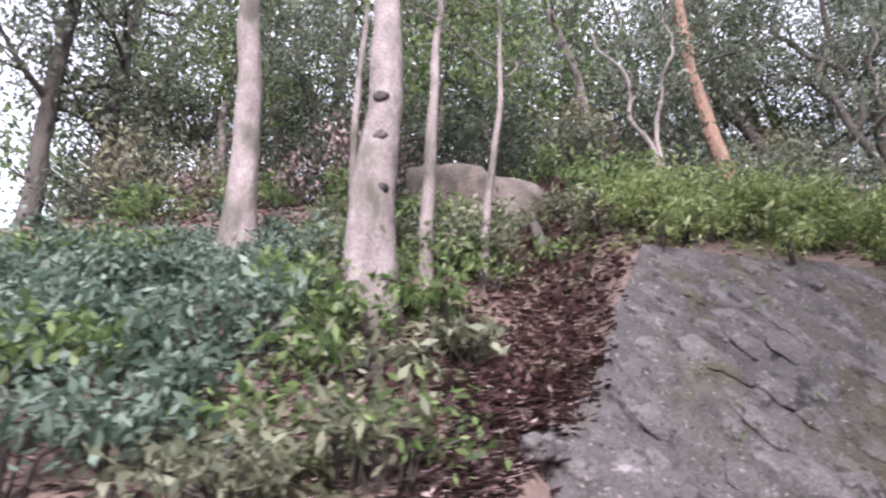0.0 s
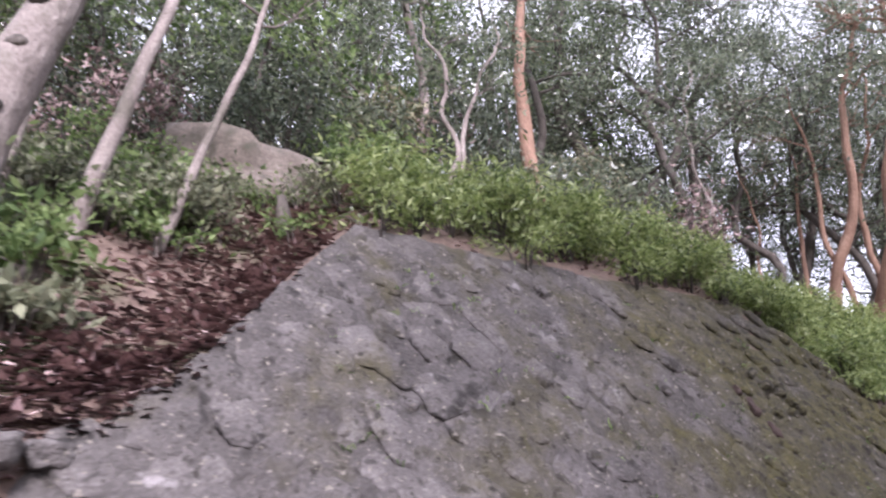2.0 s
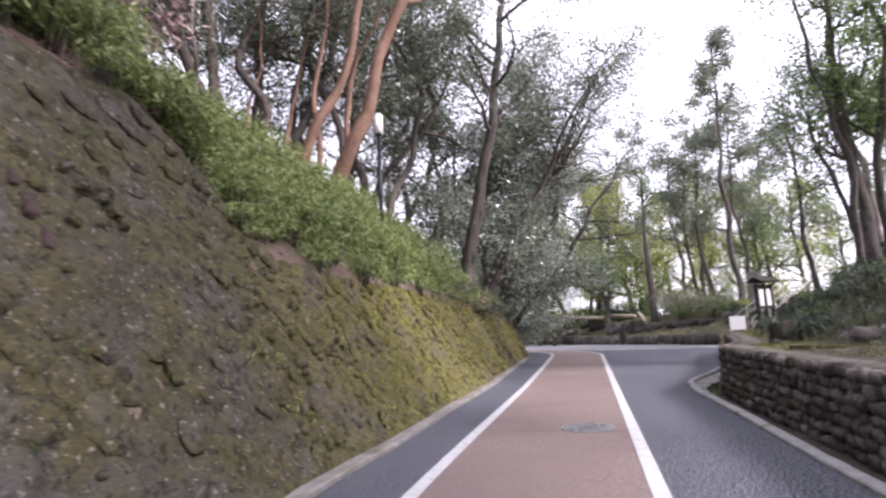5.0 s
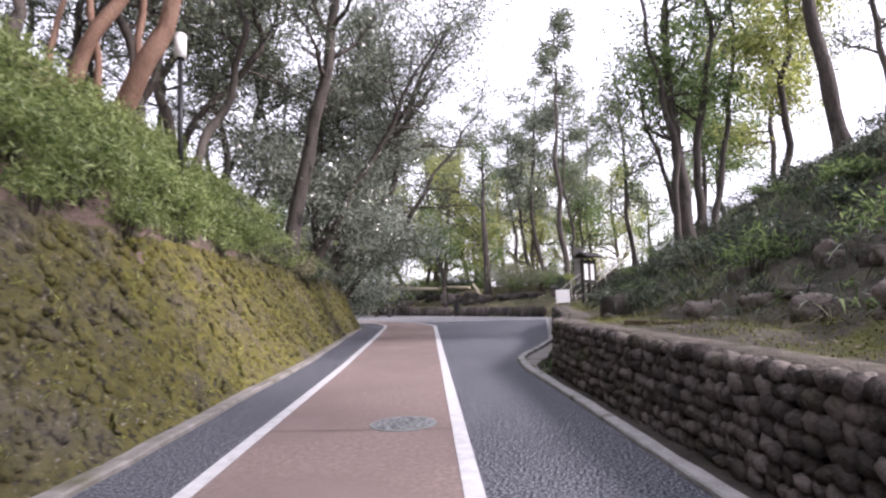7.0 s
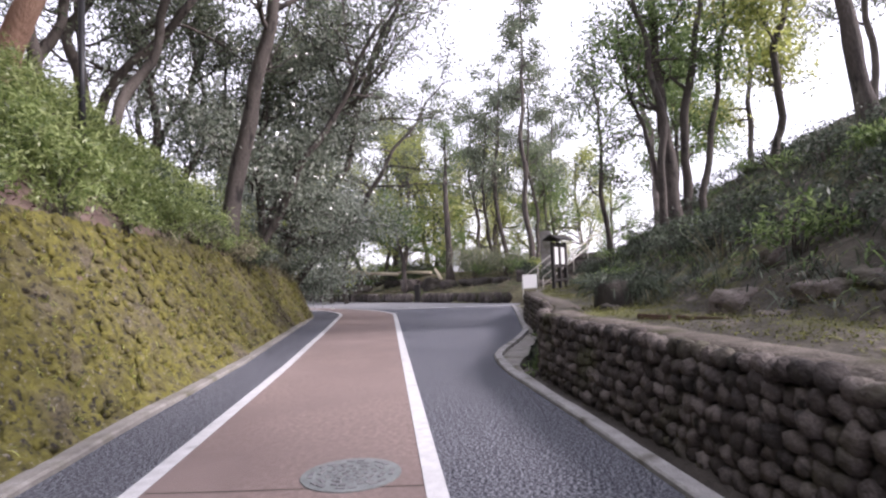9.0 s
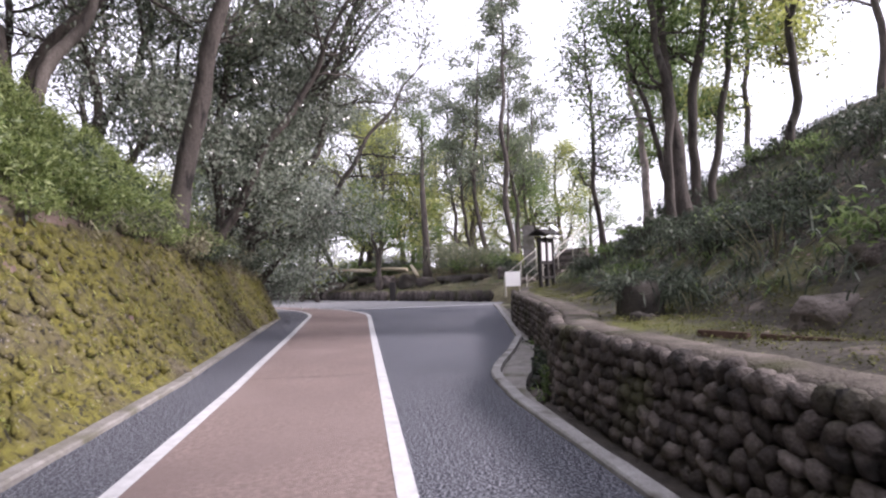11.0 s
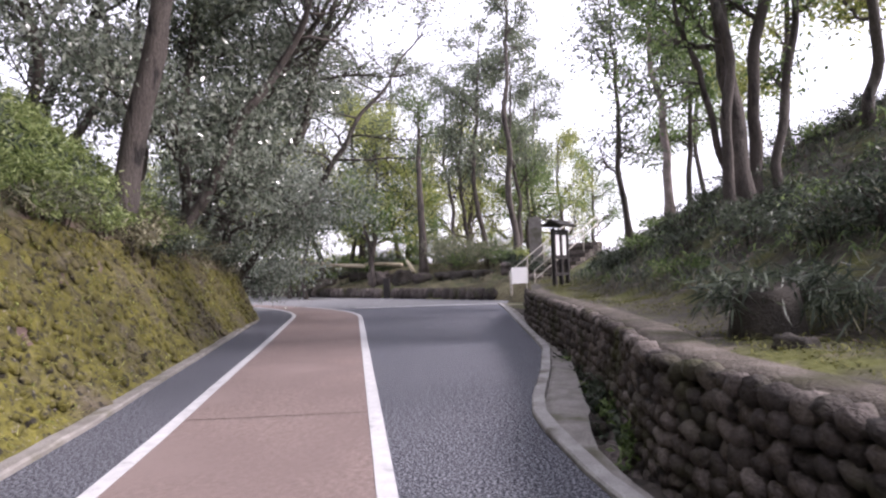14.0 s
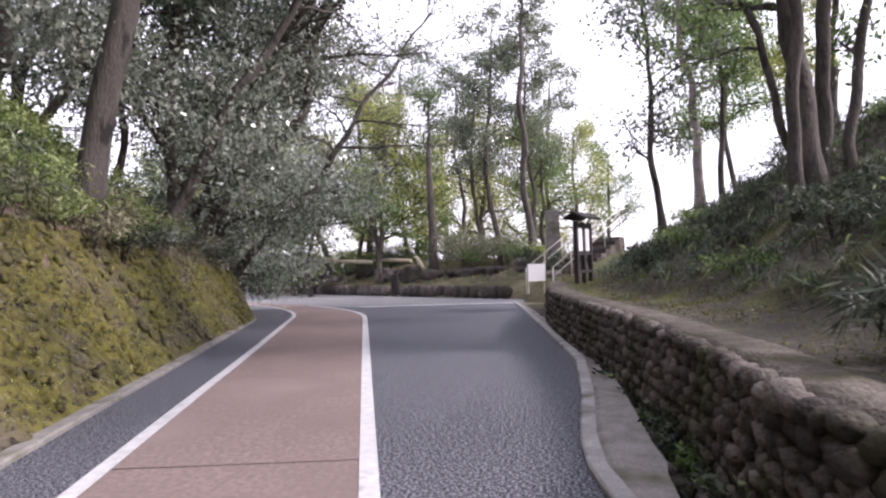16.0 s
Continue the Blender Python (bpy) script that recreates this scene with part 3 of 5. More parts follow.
strip("kerb_left", span(-16, 28, 150) + span(28.2, 36, 30), kerb_left, lambda x: kerb_left(x) + 0.17, -0.1, 0.05, M["concrete"], "stained pale concrete gutter kerb along the wall")
strip("kerb_right", span(-16, 16, 100) + span(16.15, 34.3, 110), kerb_right, lambda x: kerb_right(x) - 0.13, -0.5, 0.045, M["kerb"], "weathered pale concrete kerb beside the drain")


def apron(x):
    return lerp(x, [(9, 0.16), (15, 0.2), (16.8, 0.28), (18, 0.55), (20, 0.45), (22.5, 0.36), (34, 0.3)])


strip("drain_apron", span(-16, 16, 60) + span(16.15, 34.3, 110), lambda x: kerb_right(x) - 0.134, lambda x: kerb_right(x) - apron(x), -0.5, -0.005, M["concrete"], "stained concrete apron between kerb and drain", "apron")
sheet("drain_bed", span(3, 15, 24) + span(15.3, 34, 90), span(0, 1, 8),
      lambda x, v: (x, (kerb_right(x) - apron(x) + 0.05) * (1 - v) + (stone_wall(x) - 0.05) * v,
                    lerp(x, [(13, 0.0), (16.2, -0.03), (17.2, -0.2), (30, -0.3), (33, -0.1)]) - 0.06 * math.sin(v * 3.1) + 0.05 * noise.noise((x * 4, v * 4, 0))),
      M["silt"], "drain bed with silt and loose stones", "drain")


def wall_point(x, z, out=0.0):
    """A place on the face of the masonry wall, out metres proud of it."""
    y = wall_base(x) + BATTER * z
    toe = wall_base(x) - kerb_left(x) - 0.15
    if z < 0.5 and toe > 0 and x < 31:
        y -= toe * (1 - z / 0.5) ** 1.5
    return Vector((x + 0.27 * out, y - 0.85 * out, z + 0.42 * out))


WALL_EDGE = [(0.0, 0.75), (1.0, 1.0), (1.8, 1.35), (2.1, 1.78), (2.5, 1.95), (3.1, 2.33), (3.8, 2.8)]


def wall_left_edge(z):
    return lerp(z, WALL_EDGE)


rows_z = span(0, 1, 84)
verts, faces = [], []
cols = span(0.0, 0.33, 330) + span(0.332, 1.0, 330)
for u in cols:
    for v in rows_z:
        x_lin = 0.75 + (37 - 0.75) * u
        z = v * wall_top(x_lin)
        x = max(x_lin, wall_left_edge(z))
        rough = 1.0 + 0.8 * smooth01((x - 5.5) / 6)
        o = 0.05 * noise.noise((x * 0.8, z * 0.8, 4)) + rough * 0.035 * noise.noise((x * 4, z * 4, 6)) + rough * 0.022 * noise.noise((x * 11, z * 11, 2)) + rough * 0.008 * noise.noise((x * 27, z * 27, 7))
        verts.append(wall_point(x, z, o))
nr = len(rows_z)
for i in range(len(cols) - 1):
    for j in range(nr - 1):
        faces.append((i * nr + j, (i + 1) * nr + j, (i + 1) * nr + j + 1, i * nr + j + 1))
# cap and back, so that the wall has thickness
for i in range(len(cols)):
    t = verts[i * nr + nr - 1]
    verts.append(t + Vector((0, 0.3, 0.02)))
    verts.append(t + Vector((0, 0.35, -0.5)))
b0 = len(cols) * nr
for i in range(len(cols) - 1):
    faces.append((i * nr + nr - 1, (i + 1) * nr + nr - 1, b0 + 2 * i + 2, b0 + 2 * i))
    faces.append((b0 + 2 * i, b0 + 2 * i + 2, b0 + 2 * i + 3, b0 + 2 * i + 1))
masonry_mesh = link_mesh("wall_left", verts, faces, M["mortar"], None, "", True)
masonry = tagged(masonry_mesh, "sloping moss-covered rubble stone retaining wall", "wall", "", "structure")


def pebble(name, mat, seed, seg=7, rings=4, squash=(1, 1, 1), boxy=0.0):
    """A rounded stone about 1 m across."""
    r = random.Random(seed)
    bm = bmesh.new()
    bmesh.ops.create_uvsphere(bm, u_segments=seg, v_segments=rings, radius=0.5)
    off = Vector((r.random() * 50, r.random() * 50, r.random() * 50))
    for v in bm.verts:
        p = v.co.copy()
        if boxy:
            m = max(abs(p.x), abs(p.y), abs(p.z))
            p = p.lerp(p * (0.5 / m), boxy)
        p *= 1 + 0.28 * noise.noise(p * 2.2 + off)
        v.co = Vector((p.x * squash[0], p.y * squash[1], p.z * squash[2]))
    me = bpy.data.meshes.new(name)
    bm.to_mesh(me)
    bm.free()
    me.materials.append(mat)
    me.polygons.foreach_set("use_smooth", [True] * len(me.polygons))
    return me


def stone_field(parent, places, meshes, keep, rest_name, rest_label, mat):
    """The first stones as objects of their own, the others joined."""
    vs, fs = [], []
    for i, m in enumerate(places):
        me = meshes[i % len(meshes)]
        if i < keep:
            o = new("stone", me)
            o.parent = parent
            o.matrix_basis = m
        else:
            o = len(vs)
            vs += [m @ v.co for v in me.vertices]
            fs += [tuple(k + o for k in p.vertices) for p in me.polygons]
    if vs:
        ob = link_mesh(rest_name, vs, fs, mat, parent, rest_label, True)
        ob["kind"] = "stuff"


# ---- plants ----
def grow(base, height, radius, lean, seed, limbs, start, spread, up=0.5, wob=0.06, twigs=3, kink=0.0):
    """Runs of the trunk, the branches, and the twig ends of a crooked tree."""
    r = random.Random(seed)
    base, lean = Vector(base), Vector(lean)
    n = 26

    def bend(f):
        big = noise.noise_vector((f * 2.6, seed * 3.1, 1.5)) - noise.noise_vector((0, seed * 3.1, 1.5))
        small = noise.noise_vector((f * 9.0, seed * 1.3, 7.5)) - noise.noise_vector((0, seed * 1.3, 7.5))
        v = (big + small * 0.3) * height * (wob + kink)
        return Vector((v.x, v.y, 0))

    pts, rad = [], []
    for i in range(n + 1):
        f = i / n
        pts.append(base + Vector((lean.x * f * height, lean.y * f * height, height * f)) + bend(f))
        rad.append(radius * ((1 - f) ** 0.7 * 0.9 + 0.1) * (1 + 0.16 * noise.noise((f * 17, seed * 1.7, 0))))
    rad[0] *= 1.5
    rad[1] *= 1.15
    pts[0] -= Vector((0, 0, 0.3))
    branches, ends = [], []

    def wander(p, d, length, steps, r0, crook):
        qs, rs, ds, q = [p.copy()], [r0], [d], p.copy()
        for s in range(steps):
            d = (d + Vector((r.uniform(-1, 1), r.uniform(-1, 1), r.uniform(-0.7, 0.9))) * crook).normalized()
            q = q + d * length / steps
            qs.append(q.copy())
            ds.append(d)
            rs.append(r0 * (1 - (s + 1) / (steps + 0.7)))
        return qs, rs, ds

    for k in range(limbs):
        f = start + (1 - start) * (k + r.random()) / limbs
        i = min(int(f * n), n - 1)
        p = pts[i].lerp(pts[i + 1], f * n - i)
        a = r.random() * 6.283 if k % 2 else (k * 2.4 + r.random())
        length = spread * (0.5 + 0.75 * r.random()) * (1.15 - 0.5 * f)
        d = Vector((math.cos(a), math.sin(a), up * (0.3 + 1.3 * r.random()))).normalized()
        qs, rs, ds = wander(p, d, length, 8, radius * 0.46 * (1.12 - f * 0.75), 0.34)
        branches.append((qs, rs))
        ends.append(qs[-1])
        for s in range(2, 9):
            for _ in range(max(1, twigs - 1)):
                e = (ds[s] + Vector((r.uniform(-1, 1), r.uniform(-1, 1), r.uniform(-0.6, 0.8)))).normalized()
                ts, tr, _ = wander(qs[s], e, length * r.uniform(0.16, 0.5), 2, rs[s] * 0.55 + 0.005, 0.4)
                branches.append((ts, tr))
                ends += [ts[1], ts[2], ts[2]]
    return (pts, rad), branches, ends


def tree(label, base, height, radius, lean=(0, 0), seed=1, limbs=8, start=0.4, spread=2.5, up=0.5, bark="bark_dark", leaf="leaf_dark",
         count=9000, size=0.11, clump=0.38, twigs=3, name="tree", group="", wob=0.06, droop=0.3, kink=0.0, sides=9, stems=()):
    rng = np.random.default_rng(seed)
    top = empty(name, base, label, "tree", group)
    o = Vector((0, 0, 0))
    trunk, branches, ends = grow(o, height, radius, lean, seed, limbs, start, spread, up, wob, twigs, kink)
    tubes("trunk", [trunk], M[bark], top, sides=sides + 3)
    for k, (dx, dy, ln, hh, rr) in enumerate(stems):
        t2, b2, e2 = grow(o + Vector((dx, dy, 0)), height * hh, rr, ln, seed + 31 * (k + 1), max(3, limbs // 2), start, spread * 0.8, up, wob, twigs, kink)
        tubes("stem", [t2], M[bark], top, sides=7)
        branches += b2
        ends += e2
    for run in branches:
        if len(run[0]) > 3:
            tubes("limb", [run], M[bark], top, sides=5)
    tubes("twigwork", [run for run in branches if len(run[0]) <= 3], M[bark], top, sides=3)["kind"] = "stuff"
    if count and ends:
        e = np.array([tuple(p) for p in ends])
        idx = rng.integers(0, len(e), count)
        c = e[idx] + rng.normal(size=(count, 3)) * clump * np.array([1, 1, 0.75]) * rng.uniform(0.3, 1.1, (count, 1))
        leaves("crown", c, rng.uniform(0.6, 1.3, count) * size, M[leaf], top, rng=rng, droop=droop)
    return top


def bush(label, base, radii, leaf, count, size, seed, name="shrub", stems=9, group="", aspect=0.3, droop=0.15, twig="bark_dark"):
    """A leafy shrub: fanned stems, with uneven clumps of leaves round their upper ends."""
    rng = np.random.default_rng(seed)
    top = empty(name, base, label, "shrub", group)
    runs, clumps = [], []
    for k in range(stems):
        a, f = rng.uniform(0, 6.283), rng.uniform(0.25, 1.0) ** 0.5
        e = Vector((math.cos(a) * radii[0] * f, math.sin(a) * radii[1] * f, radii[2] * (1.15 - 0.5 * f * f) * rng.uniform(0.7, 1.15)))
        m = Vector((e.x * 0.35, e.y * 0.35, e.z * 0.6))
        runs.append(([Vector((e.x * 0.12, e.y * 0.12, -0.25)), m, e], [0.014, 0.01, 0.004]))
        clumps += [m.lerp(e, 0.3), m.lerp(e, 0.7), e, e + Vector((rng.normal() * 0.12, rng.normal() * 0.12, -0.08))]
    tubes("stemwork", runs, M[twig], top, sides=4)["kind"] = "stuff"
    c = np.array([tuple(p) for p in clumps])
    idx = rng.integers(0, len(c), count)
    spread = 0.30 * np.array(radii) * [1, 1, 0.8]
    p = c[idx] + rng.normal(size=(count, 3)) * spread * rng.uniform(0.3, 1.0, (count, 1))
    leaves("foliage", p, rng.uniform(0.6, 1.4, count) * size, M[leaf], top, rng=rng, aspect=aspect, droop=droop)
    return top


def knots(top, heights, radius, lean):
    """Dark ring scars on the side of a trunk that faces the lane."""
    for k, h in enumerate(heights):
        me = pebble("knot", M["bark_dark"], 1200 + k, 9, 6, (0.17, 0.08, 0.12))
        o = new("knot", me)
        o.parent = top
        o.matrix_basis = pose(lean[0] * h + 0.09, lean[1] * h - radius * 0.82, h, 0, 0, 0)


def on_left(x, d):
    """A place on the left slope, d metres behind the top of the wall."""
    y = wall_base(x) + BATTER * wall_top(x) + d
    return (x, y, hill_left(x, y))


def at_left(x, y):
    return (x, y, hill_left(x, y))


def on_right(x, dr):
    return (x + 0.3 * dr, stone_wall(x) - dr, hill_right(x, dr))


# trees of the open slope beside the masonry wall
tree("tall pale-barked tree with a smooth straight trunk", at_left(-1.5, 5.6), 11, 0.2, (0.02, 0.03), 11, 9, 0.45, 3.0, bark="bark_pale", leaf="leaf_green", count=7000, wob=0.02)
knotty = tree("knotty grey-brown trunk rising from the undergrowth", at_left(0.13, 4.3), 10, 0.215, (0.03, 0.04), 12, 8, 0.5, 2.8, bark="bark_pale", leaf="leaf_green", count=6000, wob=0.015, stems=((-0.3, 1.0, (0.03, 0.05), 0.8, 0.06), (0.42, 0.7, (0.12, 0.1), 0.8, 0.085), (0.95, 0.9, (0.16, 0.12), 0.6, 0.06)))
knots(knotty, (1.15, 2.25, 1.75), 0.2, (0.03, 0.04))
tree("reddish straight trunk behind the leafy bank", at_left(6.5, 9.2), 10, 0.17, (0.1, 0.05), 13, 8, 0.5, 2.6, bark="bark_red", count=7000, wob=0.02)
tree("pale forked young tree behind the bank", at_left(4.6, 8.2), 6, 0.055, (-0.08, 0.05), 14, 6, 0.35, 1.8, bark="bark_pale", count=3000, stems=((0.1, 0, (0.25, 0.1), 0.9, 0.05),), wob=0.1)
tree("leaning cluster of orange-barked trunks above the wall", at_left(16.6, 11.7), 8.5, 0.24, (0.02, -0.42), 15, 9, 0.55, 3.4, bark="bark_red", count=9000, wob=0.05, stems=((-0.5, 0.8, (0.0, -0.5), 0.95, 0.17), (-1.0, 0.9, (0.05, -0.15), 0.8, 0.08), (-1.4, 1.6, (0.0, -0.05), 0.8, 0.05), (0.4, 0.4, (0.12, -0.28), 0.9, 0.1), (-0.2, 0.3, (-0.12, -0.22), 0.85, 0.09)))
tree("thin pale winding stem above the wall", at_left(11.2, 10.1), 6.5, 0.05, (0.05, -0.05), 19, 6, 0.35, 1.6, bark="bark_pale", count=1800, wob=0.14)
tree("tall dark tree with spreading limbs over the lane", at_left(21.9, 10.6), 13, 0.24, (0.02, -0.2), 16, 13, 0.35, 4.4, up=0.45, count=11000, wob=0.03)
for k, (x, d, h, r, lx) in enumerate([(19.5, 2.6, 11, 0.14, 0.2), (20.5, 3.6, 11, 0.16, 0.12), (23.8, 2.5, 10, 0.1, 0.1), (25.2, 1.6, 9, 0.09, 0.05), (18.5, 5.5, 12, 0.18, 0.1), (14.0, 5.5, 12, 0.16, 0.03),
                                      (11.5, 4.5, 11, 0.15, 0.04), (10.2, 5.8, 12, 0.2, -0.03), (8.2, 5.5, 11, 0.13, 0.02), (7.2, 7.5, 12, 0.17, 0.0), (3.0, 9.5, 11, 0.15, 0.02), (5.0, 10.0, 12, 0.14, 0.0)]):
    tree("slender dark trunk in the wooded slope", on_left(x, d), h, r, (lx, 0.02), 40 + k, 9, 0.3, 3.0, count=6000, size=0.12, clump=0.45, group="trees of the wooded slope", wob=0.13)

# large evergreens over the wall's far end
for k, (x, y, h, n_leaf) in enumerate([(26.0, 12.0, 9.5, 30000), (29.2, 12.6, 8.5, 30000), (32.3, 14.2, 7.5, 20000)]):
    tree("drooping grey-green evergreen reaching over the wall", at_left(x, y), h, 0.15, (0.04, -0.16), 70 + k, 22, 0.06, 3.7, up=0.22, leaf="leaf_grey", count=n_leaf, size=0.15, clump=0.48, droop=0.9, twigs=4, group="evergreens over the wall")
# dense trees of the slope beside the lane
for k, (x, d, h, lf) in enumerate([(17.5, 3.2, 12, "leaf_dark"), (19.0, 4.4, 13, "leaf_grey"), (21.5, 4.0, 12, "leaf_dark"), (23.5, 3.6, 12, "leaf_grey"), (25.5, 4.2, 12, "leaf_dark"), (15.0, 4.6, 12, "leaf_dark"), (12.6, 4.2, 11, "leaf_dark"), (20.2, 7.0, 13, "leaf_dark"), (24.5, 7.0, 13, "leaf_green"), (28.0, 5.5, 11, "leaf_dark")]):
    tree("leafy evergreen of the wooded slope", on_left(x, d), h, 0.13, (0.03, -0.06), 170 + k, 16, 0.16, 3.4, up=0.3, leaf=lf, count=12000 if x < 21.6 else 6500, size=0.13, clump=0.45, twigs=4, group="trees of the wooded slope", wob=0.13)

# thick forest farther up the slope
wood = tree("evergreen forest tree high on the slope", at_left(-6, 12), 13, 0.18, (0, 0), 90, 14, 0.1, 3.4, up=0.3, count=7500, size=0.17, clump=0.6, group="forest on the slope")
wood2 = tree("light green forest tree high on the slope", at_left(-3.5, 15), 12, 0.15, (0.03, 0), 91, 14, 0.1, 3.2, up=0.3, leaf="leaf_green", bark="bark_pale", count=6500, size=0.17, clump=0.6, group="forest on the slope")
rf = random.Random(5)
for k in range(24):
    x = -9 + k * 1.6 + rf.uniform(-0.6, 0.6)
    d = rf.choice([6.5, 9, 12, 15]) + rf.uniform(-1, 1)
    if x > 15:
        continue
    p = on_left(x, d)
    s = rf.uniform(0.8, 1.15)
    o = copy_thing(wood if k % 3 else wood2, pose(*p, 0, 0, rf.uniform(0, 360)))
    o.scale = (s, s, s)
for k in range(9):
    # dim growth behind the open slope
    o = copy_thing(wood, pose(*at_left(-5.5 + 1.15 * k, 10.2 + 1.1 * (k % 3)), 0, 0, 53 * k))
    o.scale = (0.6, 0.6, 0.5 + 0.06 * (k % 3))
for k in range(9):
    # low dense young growth behind the bank's bushes
    o = copy_thing(wood, pose(*on_left(8.5 + 1.6 * k, 7.4 + 1.6 * (k % 2)), 0, 0, 71 * k))
    o.scale = (0.62, 0.62, 0.6 + 0.05 * (k % 3))

tree("sparse tree arching its bare limbs over the lane", at_left(28.5, 12.8), 11, 0.17, (0.1, -0.42), 172, 13, 0.4, 4.6, up=0.3, count=3200, size=0.13, clump=0.4, wob=0.08)
tree("sparse tree arching its bare limbs over the lane", at_left(25.5, 11.9), 9, 0.15, (0.1, -0.6), 173, 13, 0.5, 4.6, up=0.25, count=3200, size=0.13, clump=0.4, wob=0.06)

tree("sparse tree arching its bare limbs over the lane", at_left(31.0, 13.4), 9, 0.15, (0.1, -0.72), 174, 14, 0.4, 4.4, up=0.3, count=3200, size=0.13, clump=0.4, wob=0.08)

# thin high limbs reaching across the sky
for k, (x, y, lean, n_leaf) in enumerate([(29.8, 14.2, (0.05, -0.75), 2600), (27.0, 13.0, (0.1, -0.72), 2600)]):
    tree("sparse tree arching its bare limbs over the lane", at_left(x, y), 9.5, 0.13, lean, 176 + k, 15, 0.45, 4.2, up=0.3, count=n_leaf, size=0.14, clump=0.42, wob=0.08)

# trees beyond the junction
tree("straight bare-topped park tree with a dark trunk", (43.5, 8.8, park_height(43.5, 8.8)), 9.5, 0.25, (0.01, 0.0), 100, 9, 0.75, 2.0, count=2500, leaf="leaf_green", wob=0.02)
tree("small leaning green park tree", (43.2, 11.6, park_height(43.2, 11.6)), 5.2, 0.14, (0.0, 0.12), 104, 10, 0.4, 1.8, leaf="leaf_green", count=4500, size=0.15, wob=0.08)
tree("slim dark park tree behind the kerb wall", (43.6, 15.7, park_height(43.6, 15.7)), 6.5, 0.13, (0.0, 0.02), 105, 11, 0.45, 2.2, leaf="leaf_grey", count=5000, size=0.15, wob=0.06)
tree("slim dark park tree behind the kerb wall", (48, 16.3, park_height(48, 16.3)), 7.5, 0.2, (0.0, 0.05), 106, 11, 0.4, 2.6, leaf="leaf_dark", count=5500, size=0.16, wob=0.1)
tree("very tall park tree with dark leafy clumps near its top", (43.2, 3.7, park_height(43.2, 3.7)), 17, 0.19, (0.0, 0.0), 107, 13, 0.6, 2.4, leaf="leaf_dark", count=7000, size=0.19, clump=0.4, wob=0.04)
far1 = tree("yellow-green park tree beyond the junction", (46, 12.4, park_height(46, 12.4)), 9.5, 0.2, (0, 0), 101, 18, 0.1, 3.4, leaf="leaf_yellow", count=10000, size=0.17, clump=0.5)
far2 = tree("green park tree beyond the junction", (51, 3, park_height(51, 3)), 8.5, 0.16, (0, 0), 102, 18, 0.06, 3.0, leaf="leaf_green", count=8500, size=0.17, clump=0.5)
far3 = tree("sparse tall tree against the sky", (48, 5.5, park_height(48, 5.5)), 15, 0.17, (0.02, 0), 103, 14, 0.3, 2.8, leaf="leaf_dark", count=7000, size=0.2, clump=0.45)
for k, (x, y, src, s) in enumerate([(45.5, 17.5, far2, 0.8), (52, 20, far1, 1.1), (58, 16, far1, 1.0), (50, 11, far2, 0.9), (56, 9, far3, 1.0), (54, 2, far3, 0.9), (62, 4, far1, 1.1),
                                    (60, 26, far1, 1.2), (52, 30, far2, 1.2), (70, 12, far1, 1.3), (75, 4, far3, 1.2), (66, -3, far2, 1.1), (48, 21, far1, 1.0), (55, 25, far2, 1.3), (57, 33, far1, 1.3), (64, 36, far2, 1.4), (56, 13, far3, 1.1), (61, 8, far1, 1.2), (47, 9.5, far2, 0.55), (50, 15, far3, 0.9), (48.5, 3.8, far3, 0.9), (49.5, 6.8, far3, 0.85), (51, 14.5, far1, 1.2), (66, 31, far1, 1.3), (58, 0, far1, 1.0), (78, 9, far1, 1.2), (84, 24, far2, 1.3)]):
    o = copy_thing(src, pose(x, y, park_height(x, y) - 0.1, 0, 0, 67 * k))
    o.scale = (s, s, s)

# trees of the right bank
tree("many-stemmed dark tree on the bank's shoulder", on_right(22.5, 3.55), 10, 0.18, (0.0, 0.03), 120, 10, 0.28, 2.6, up=0.8, count=13000, leaf="leaf_green", size=0.13, clump=0.44, wob=0.05,
     stems=((0.35, -0.3, (0.03, -0.06), 0.95, 0.13), (-0.25, 0.35, (-0.03, 0.07), 0.9, 0.11), (0.2, -0.7, (0.06, -0.16), 0.8, 0.1), (0.1, 0.1, (0.02, 0.16), 0.6, 0.08)))
tree("yellow-green leafy tree behind the bank's shoulder", on_right(22.6, 6.2), 8.0, 0.11, (0.02, -0.03), 125, 14, 0.2, 2.5, count=11000, leaf="leaf_yellow", size=0.14, clump=0.42, wob=0.07)
tree("leaning dark trunk on the bank", on_right(17.2, 5.3), 10, 0.145, (-0.03, 0.12), 121, 13, 0.35, 3.2, count=11000, leaf="leaf_green", size=0.14, wob=0.03)
tree("slim tree with sparse leaves on the bank", (28.7, 0.4, 2.0), 7.5, 0.09, (-0.01, 0.02), 122, 14, 0.22, 1.7, count=3600, size=0.14, wob=0.04)
tree("pale-trunked tree on the far bank", (35.2, -2.3, 3.2), 10, 0.18, (-0.02, 0.03), 123, 11, 0.3, 2.4, leaf="leaf_green", bark="bark_pale", count=6000, size=0.15)
# added trees outside the view, which keep direct sun off the masonry wall
for k, (x, dr) in enumerate([(10.4, 5.0), (7.2, 5.0), (4.2, 5.0)]):
    tree("dense leafy tree on the bank, unseen and added to shade wall and lane", on_right(x, dr), 10.5, 0.2, (0.0, 0.04), 180 + k, 15, 0.25, 3.2, count=9000, leaf="leaf_green", size=0.16, clump=0.5, group="trees behind the bank", wob=0.04)
